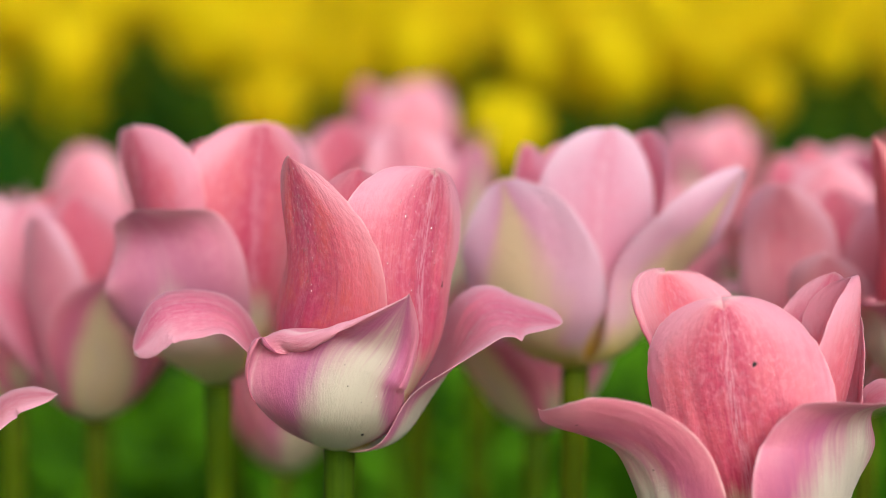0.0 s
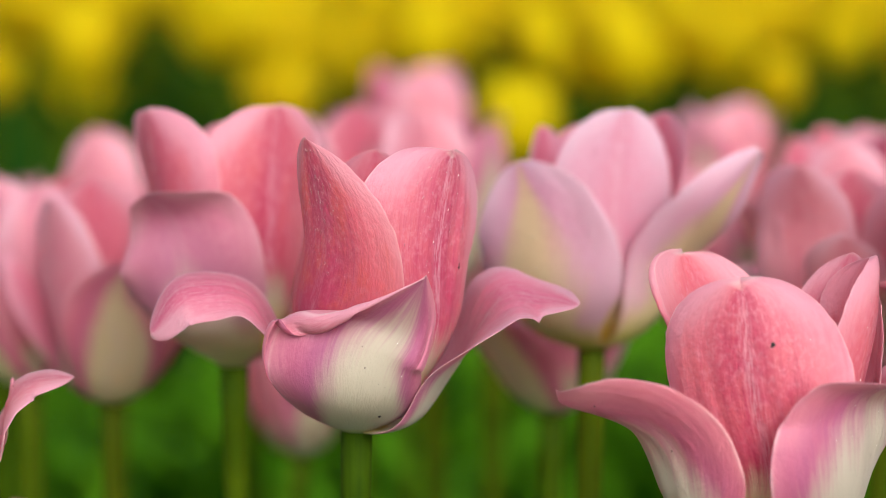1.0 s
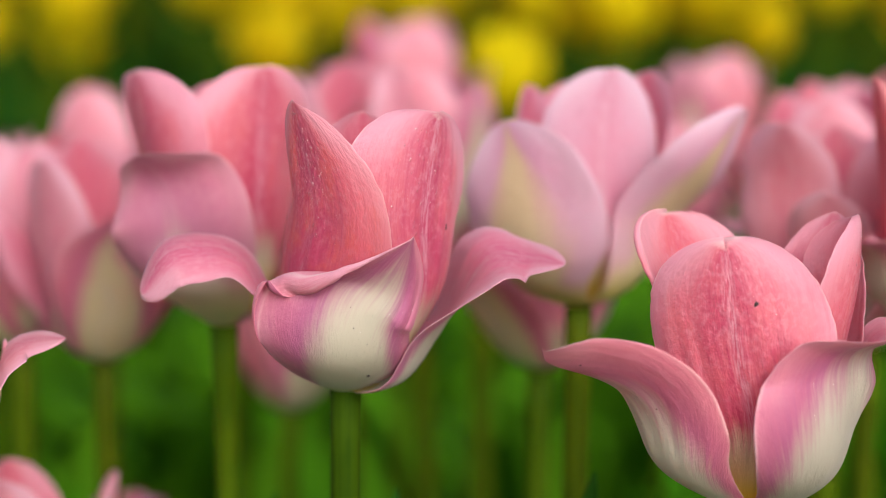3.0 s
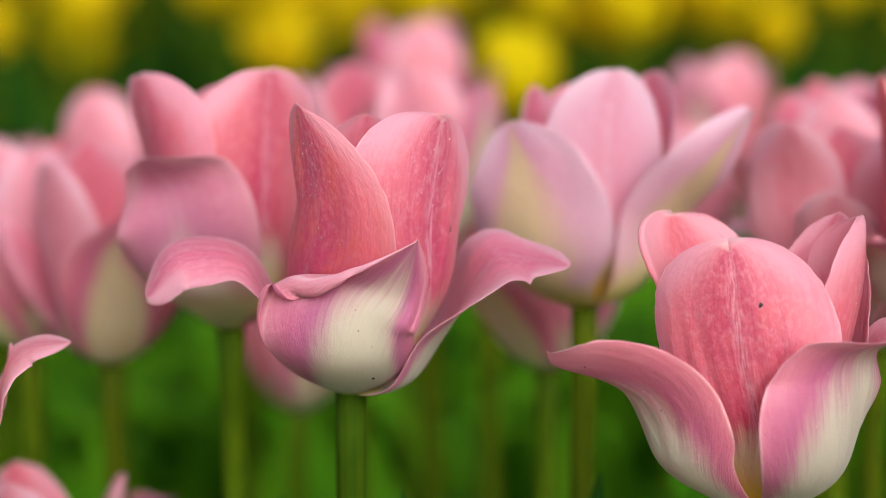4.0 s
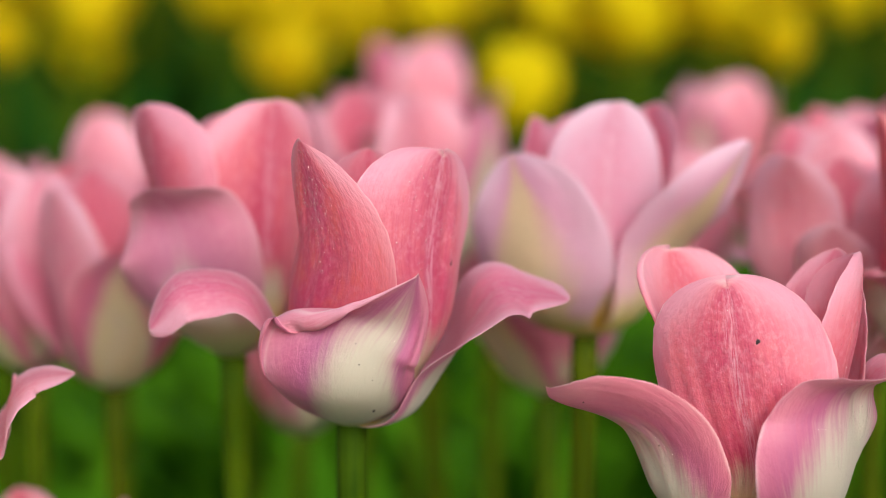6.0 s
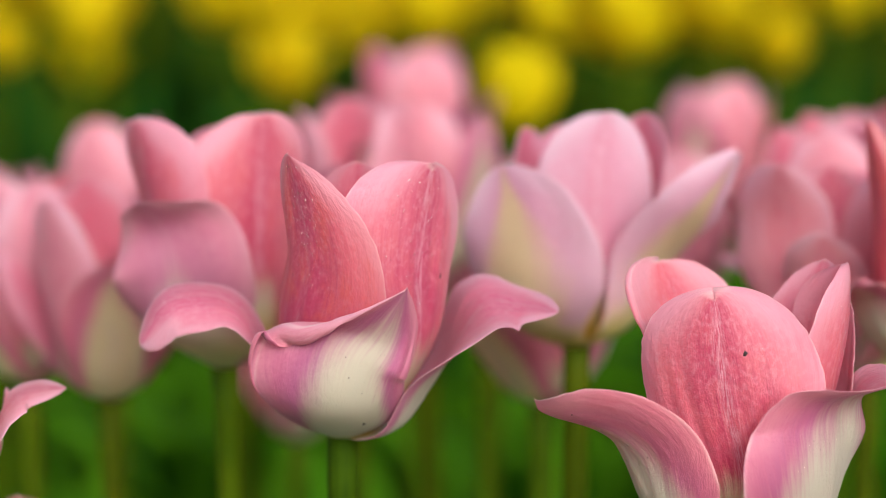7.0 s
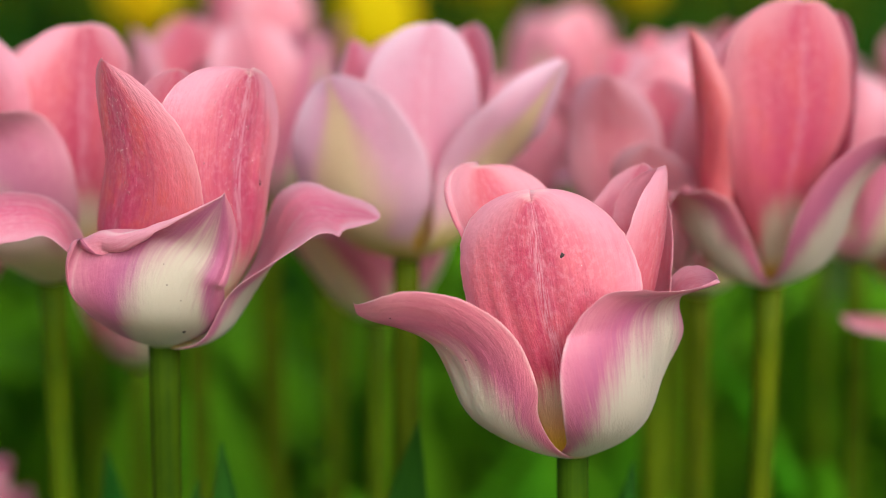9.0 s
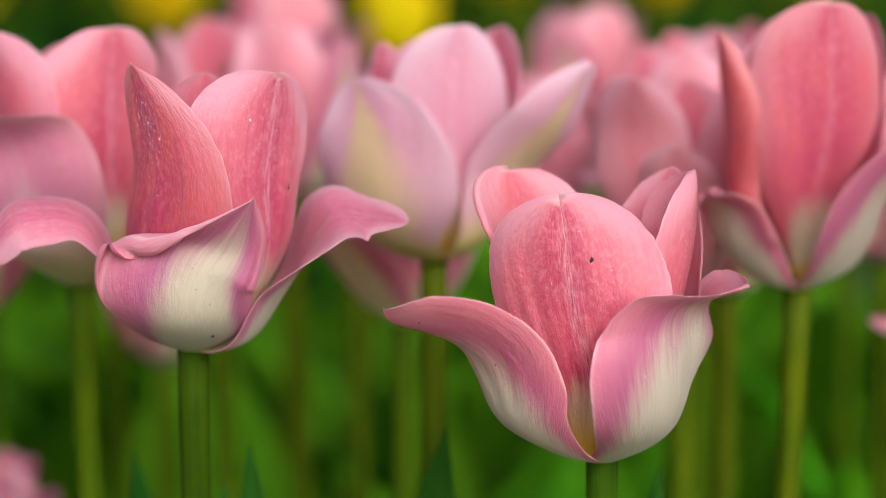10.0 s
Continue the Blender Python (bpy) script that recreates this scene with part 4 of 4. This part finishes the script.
def yellow_mass(count, seed):
    """The bed goes on behind and beside the counted plants: plain blooms on stems, in one mesh."""
    rng = np.random.default_rng(seed)
    verts, faces, uvs, slots = [], [], [], []
    blades = [sheet([(3, 0, -1), (14, 0, 6), (20, 0, 26), (flare, 0, 58)], 17, foot=0.45, peak=0.58, blunt=2.0, cup=(60, 45, 25), seed=k, nu=5, nv=6) for k, flare in enumerate((22, 30))]
    blade = sheet([(3, 0, -10), (14, 0, 110), (40, 0, 190), (80, 0, 240)], 24, foot=0.6, peak=0.4, blunt=1.2, cup=(70, 50, 35), bowl_to=0.0, nu=3, nv=6)
    for _ in range(count):
        x, y = rng.uniform(-2.2, 2.2), rng.uniform(1.7, 5.6)
        if y < 3.95 and abs(x - 0.03) < 0.27 + 0.19 * y:
            continue
        high, turn_by = rng.uniform(0.31, 0.37), rng.uniform(0, 360)
        for k in range(6):
            pts, nrm, u, v = blades[k % 2]
            start = len(verts)
            for s in (0.4, -0.4):
                verts += list((turned(pts + nrm * s * (1 - np.abs(u[None, :, None]) ** 4), turn_by + 60 * k) * 0.001 + np.array([x, y, high])).reshape(-1, 3))
                uvs += [((a + 1) / 2, b) for b in v for a in u]
            for j in range(5):
                for i in range(4):
                    a = start + j * 5 + i
                    faces += [(a, a + 1, a + 6, a + 5), (a + 35, a + 36, a + 31, a + 30)]
                    slots += [0, 0]
        # stem and two leaves
        start = len(verts)
        for z in (-0.01, high):
            verts += [np.array([x + 0.004 * math.cos(a), y + 0.004 * math.sin(a), z]) for a in (0, 2.1, 4.2)]
            uvs += [(0, z), (0.3, z), (0.6, z)]
        faces += [(start, start + 1, start + 4, start + 3), (start + 1, start + 2, start + 5, start + 4), (start + 2, start, start + 3, start + 5)]
        slots += [1] * 3
        for k in range(2):
            pts, nrm, u, v = blade
            start = len(verts)
            verts += list((turned(pts, turn_by + 30 + 170 * k) * 0.001 + np.array([x, y, 0])).reshape(-1, 3))
            uvs += [((a + 1) / 2, b) for b in v for a in u]
            faces += [(start + j * 3 + i, start + j * 3 + i + 1, start + j * 3 + i + 4, start + j * 3 + i + 3) for j in range(5) for i in range(2)]
            slots += [1] * 10
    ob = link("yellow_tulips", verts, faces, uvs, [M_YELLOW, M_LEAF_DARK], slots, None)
    return tagged(ob, "bright yellow tulips crowded across the far bed", "tulips", kind="stuff")


# ---- leaves that reach up between the stems ----
def add_leaf(flower, reach, half, bend, seed, mat=M_LEAF):
    """A narrow leaf from the foot of a plant to a point, in metres from that foot. bend: how far it bows outward, in mm."""
    side, out, up = reach[0] * 1000, -reach[1] * 1000, reach[2] * 1000
    return thick_sheet("leaf", -90, (0, 0, 0), [mat, mat], flower["thing"], thick=1.1, spine=[(2, 0, -12), (out * 0.15, side * 0.1 + bend * 0.5, up * 0.3), (out * 0.45, side * 0.35 + bend, up * 0.62), (out * 0.78, side * 0.72 + bend * 0.5, up * 0.86), (out, side, up)],
                       half=half, foot=0.7, peak=0.35, blunt=1.1, cup=(80, 60, 45, 35), twist=(0, 0, 5, 10), ruffle=1.5, bowl_to=0.0, seed=seed, nu=11, nv=26)


# near leaves reuse the far bed's dark green, shade included
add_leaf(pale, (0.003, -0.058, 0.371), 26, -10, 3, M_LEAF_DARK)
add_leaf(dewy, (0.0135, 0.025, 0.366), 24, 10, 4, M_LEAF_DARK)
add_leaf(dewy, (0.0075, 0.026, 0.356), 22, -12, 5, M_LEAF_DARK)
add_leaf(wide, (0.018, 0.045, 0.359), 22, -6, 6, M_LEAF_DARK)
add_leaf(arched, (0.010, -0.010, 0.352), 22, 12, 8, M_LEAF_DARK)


# ---- water drops and specks ----
def on_petal(petal, a, b):
    """The point and the outward direction at (a, b) of a petal's outer face; a from -1 to 1 across, b from 0 to 1 along."""
    grid, u, v = SURFACE[petal.name]
    i = int(np.clip(np.searchsorted(u, a), 1, len(u) - 1))
    j = int(np.clip(np.searchsorted(v, b), 1, len(v) - 1))
    fa, fb = (a - u[i - 1]) / (u[i] - u[i - 1]), (b - v[j - 1]) / (v[j] - v[j - 1])
    p00, p01, p10, p11 = grid[j - 1, i - 1], grid[j - 1, i], grid[j, i - 1], grid[j, i]
    p = (p00 * (1 - fa) + p01 * fa) * (1 - fb) + (p10 * (1 - fa) + p11 * fa) * fb
    across, along = unit(p01 - p00), unit(p10 - p00)
    return p, unit(np.cross(across, along)), along


def bead(verts, faces, p, n, along, r, stretch, flat, rng):
    """A low rounded bead that lies on a surface."""
    side = np.cross(along, n)
    start = len(verts)
    for ring, (h, w) in enumerate(((-0.25, 0.95), (0.25, 1.0), (0.65, 0.78), (0.92, 0.4))):
        for k in range(8):
            a = k * math.pi / 4
            wob = 1 + 0.12 * rng.normal()
            verts.append(p + n * (h * r * flat) + side * (math.cos(a) * r * w * wob) + along * (math.sin(a) * r * w * stretch * wob))
    verts.append(p + n * r * flat)
    for ring in range(3):
        for k in range(8):
            a, b = start + ring * 8 + k, start + ring * 8 + (k + 1) % 8
            faces.append((a, b, b + 8, a + 8))
    for k in range(8):
        faces.append((start + 24 + k, start + 24 + (k + 1) % 8, start + 32))
    faces.append(tuple(start + k for k in range(7, -1, -1)))


def beads(name, petal, spots, mat, flat, seed, label="", kind=""):
    rng = np.random.default_rng(seed)
    verts, faces = [], []
    for a, b, r, stretch in spots:
        p, n, along = on_petal(petal, a, b)
        bead(verts, faces, p, n, along, r * 0.001, stretch, flat, rng)
    ob = link(name, verts, faces, [(0, 0)] * len(verts), [mat], [0] * len(faces), petal, label)
    return tagged(ob, kind=kind) if kind else ob


def dew(petal, count, across, along, size, seed, stretch=1.0):
    """Many small drops over a stretch of a petal, thicker in its middle."""
    rng = np.random.default_rng(seed)
    spots = []
    for _ in range(count):
        a = np.clip(rng.normal(sum(across) / 2, (across[1] - across[0]) / 3.2), *across)
        b = np.clip(rng.normal(sum(along) / 2, (along[1] - along[0]) / 3.2), *along)
        spots.append((a, b, size * rng.lognormal(0, 0.35), 1 + stretch * rng.random()))
    return beads("dew", petal, spots, M_WATER, 0.62, seed, "clear water drops", "stuff")


dew(dewy_a, 150, (-0.25, 0.35), (0.60, 0.96), 0.17, 1, 2.0)
dew(dewy_b, 70, (-0.45, 0.25), (0.55, 0.93), 0.15, 2, 1.8)
dew(dewy_c, 90, (0.0, 0.75), (0.40, 0.82), 0.075, 3, 0.4)
dew(dewy_e, 16, (-0.7, 0.2), (0.35, 0.75), 0.14, 4, 0.4)
dew(wide_or, 100, (-0.7, 0.05), (0.50, 0.82), 0.09, 5, 0.5)
dew(wide_ol, 45, (0.1, 0.6), (0.48, 0.72), 0.11, 6, 0.5)
dew(wide_c, 45, (-0.2, 0.7), (0.62, 0.96), 0.07, 7, 0.8)
dew(wide_ir, 40, (-0.75, -0.2), (0.60, 0.92), 0.12, 8, 0.8)
dew(pale_ol, 14, (-0.2, 0.3), (0.35, 0.7), 0.3, 9, 0.5)

beads("speck", dewy_b, [(0.40, 0.62, 0.34, 1.3), (0.405, 0.632, 0.22, 1.0)], M_SPECK, 0.8, 11, "tiny black speck")
beads("speck", dewy_c, [(0.23, 0.26, 0.38, 1.2)], M_SPECK, 0.8, 12, "tiny black speck")
beads("speck", dewy_c, [(-0.09, 0.53, 0.16, 1.0), (0.12, 0.47, 0.13, 1.0), (-0.2, 0.6, 0.12, 1.0)], M_SPECK, 0.8, 13, "tiny dark dots")
beads("speck", wide_c, [(0.27, 0.80, 0.5, 1.0), (0.255, 0.795, 0.28, 1.0)], M_SPECK, 0.8, 14, "small black speck")
beads("speck", wide_ol, [(0.45, 0.65, 0.2, 1.0)], M_SPECK, 0.8, 15, "tiny dark dot")
beads("speck", wide_ol, [(0.64, 0.85, 0.2, 1.0)], M_SPECK, 0.8, 16, "tiny dark dot")


# ---- leaves that fill the pink bed ----
def leaf_mass(count, seed):
    """Long upright leaves between the stems, in one mesh."""
    rng = np.random.default_rng(seed)
    verts, faces, uvs = [], [], []
    for _ in range(count):
        y = rng.uniform(0.6, 1.1)
        x = rng.uniform(-0.34, 0.40) * (0.75 + 0.5 * y) + 0.04
        if x > 0.16 and rng.random() < 0.25:
            continue
        tall = rng.uniform(200, 330) - 60 * y
        tip = rng.uniform(50, 180)
        pts, nrm, u, v = sheet([(0, 0, -10), (8 + tip * 0.1, 0, tall * 0.35), (14 + tip * 0.4, rng.normal(0, 6), tall * 0.7), (20 + tip, rng.normal(0, 12), tall)], rng.uniform(13, 24), foot=0.6, peak=0.4, blunt=1.15, cup=(70, 50, 35), twist=(0, rng.normal(0, 15), rng.normal(0, 30)), ruffle=2.0, bowl_to=0.0, seed=int(rng.integers(999)), nu=5, nv=9)
        turn_by = rng.uniform(0, 360)
        start = len(verts)
        for s in (0.5, -0.5):
            thin = s * (1 - 0.9 * np.abs(u[None, :, None]) ** 4)
            verts += list((turned(pts + nrm * thin, turn_by) * 0.001 + np.array([x, y, 0.0])).reshape(-1, 3))
            uvs += [((a + 1) / 2 + y, b + x * 9) for b in v for a in u]
        for j in range(8):
            for i in range(4):
                a = start + j * 5 + i
                faces += [(a, a + 1, a + 6, a + 5), (a + 50, a + 49, a + 44, a + 45)]
    ob = link("tulip_leaves", verts, faces, uvs, [M_LEAF], [0] * len(faces), None)
    return tagged(ob, "dense upright green tulip leaves between the stems", "leaves", kind="stuff")


leaf_mass(420, 21)
yellow_mass(1150, 31)
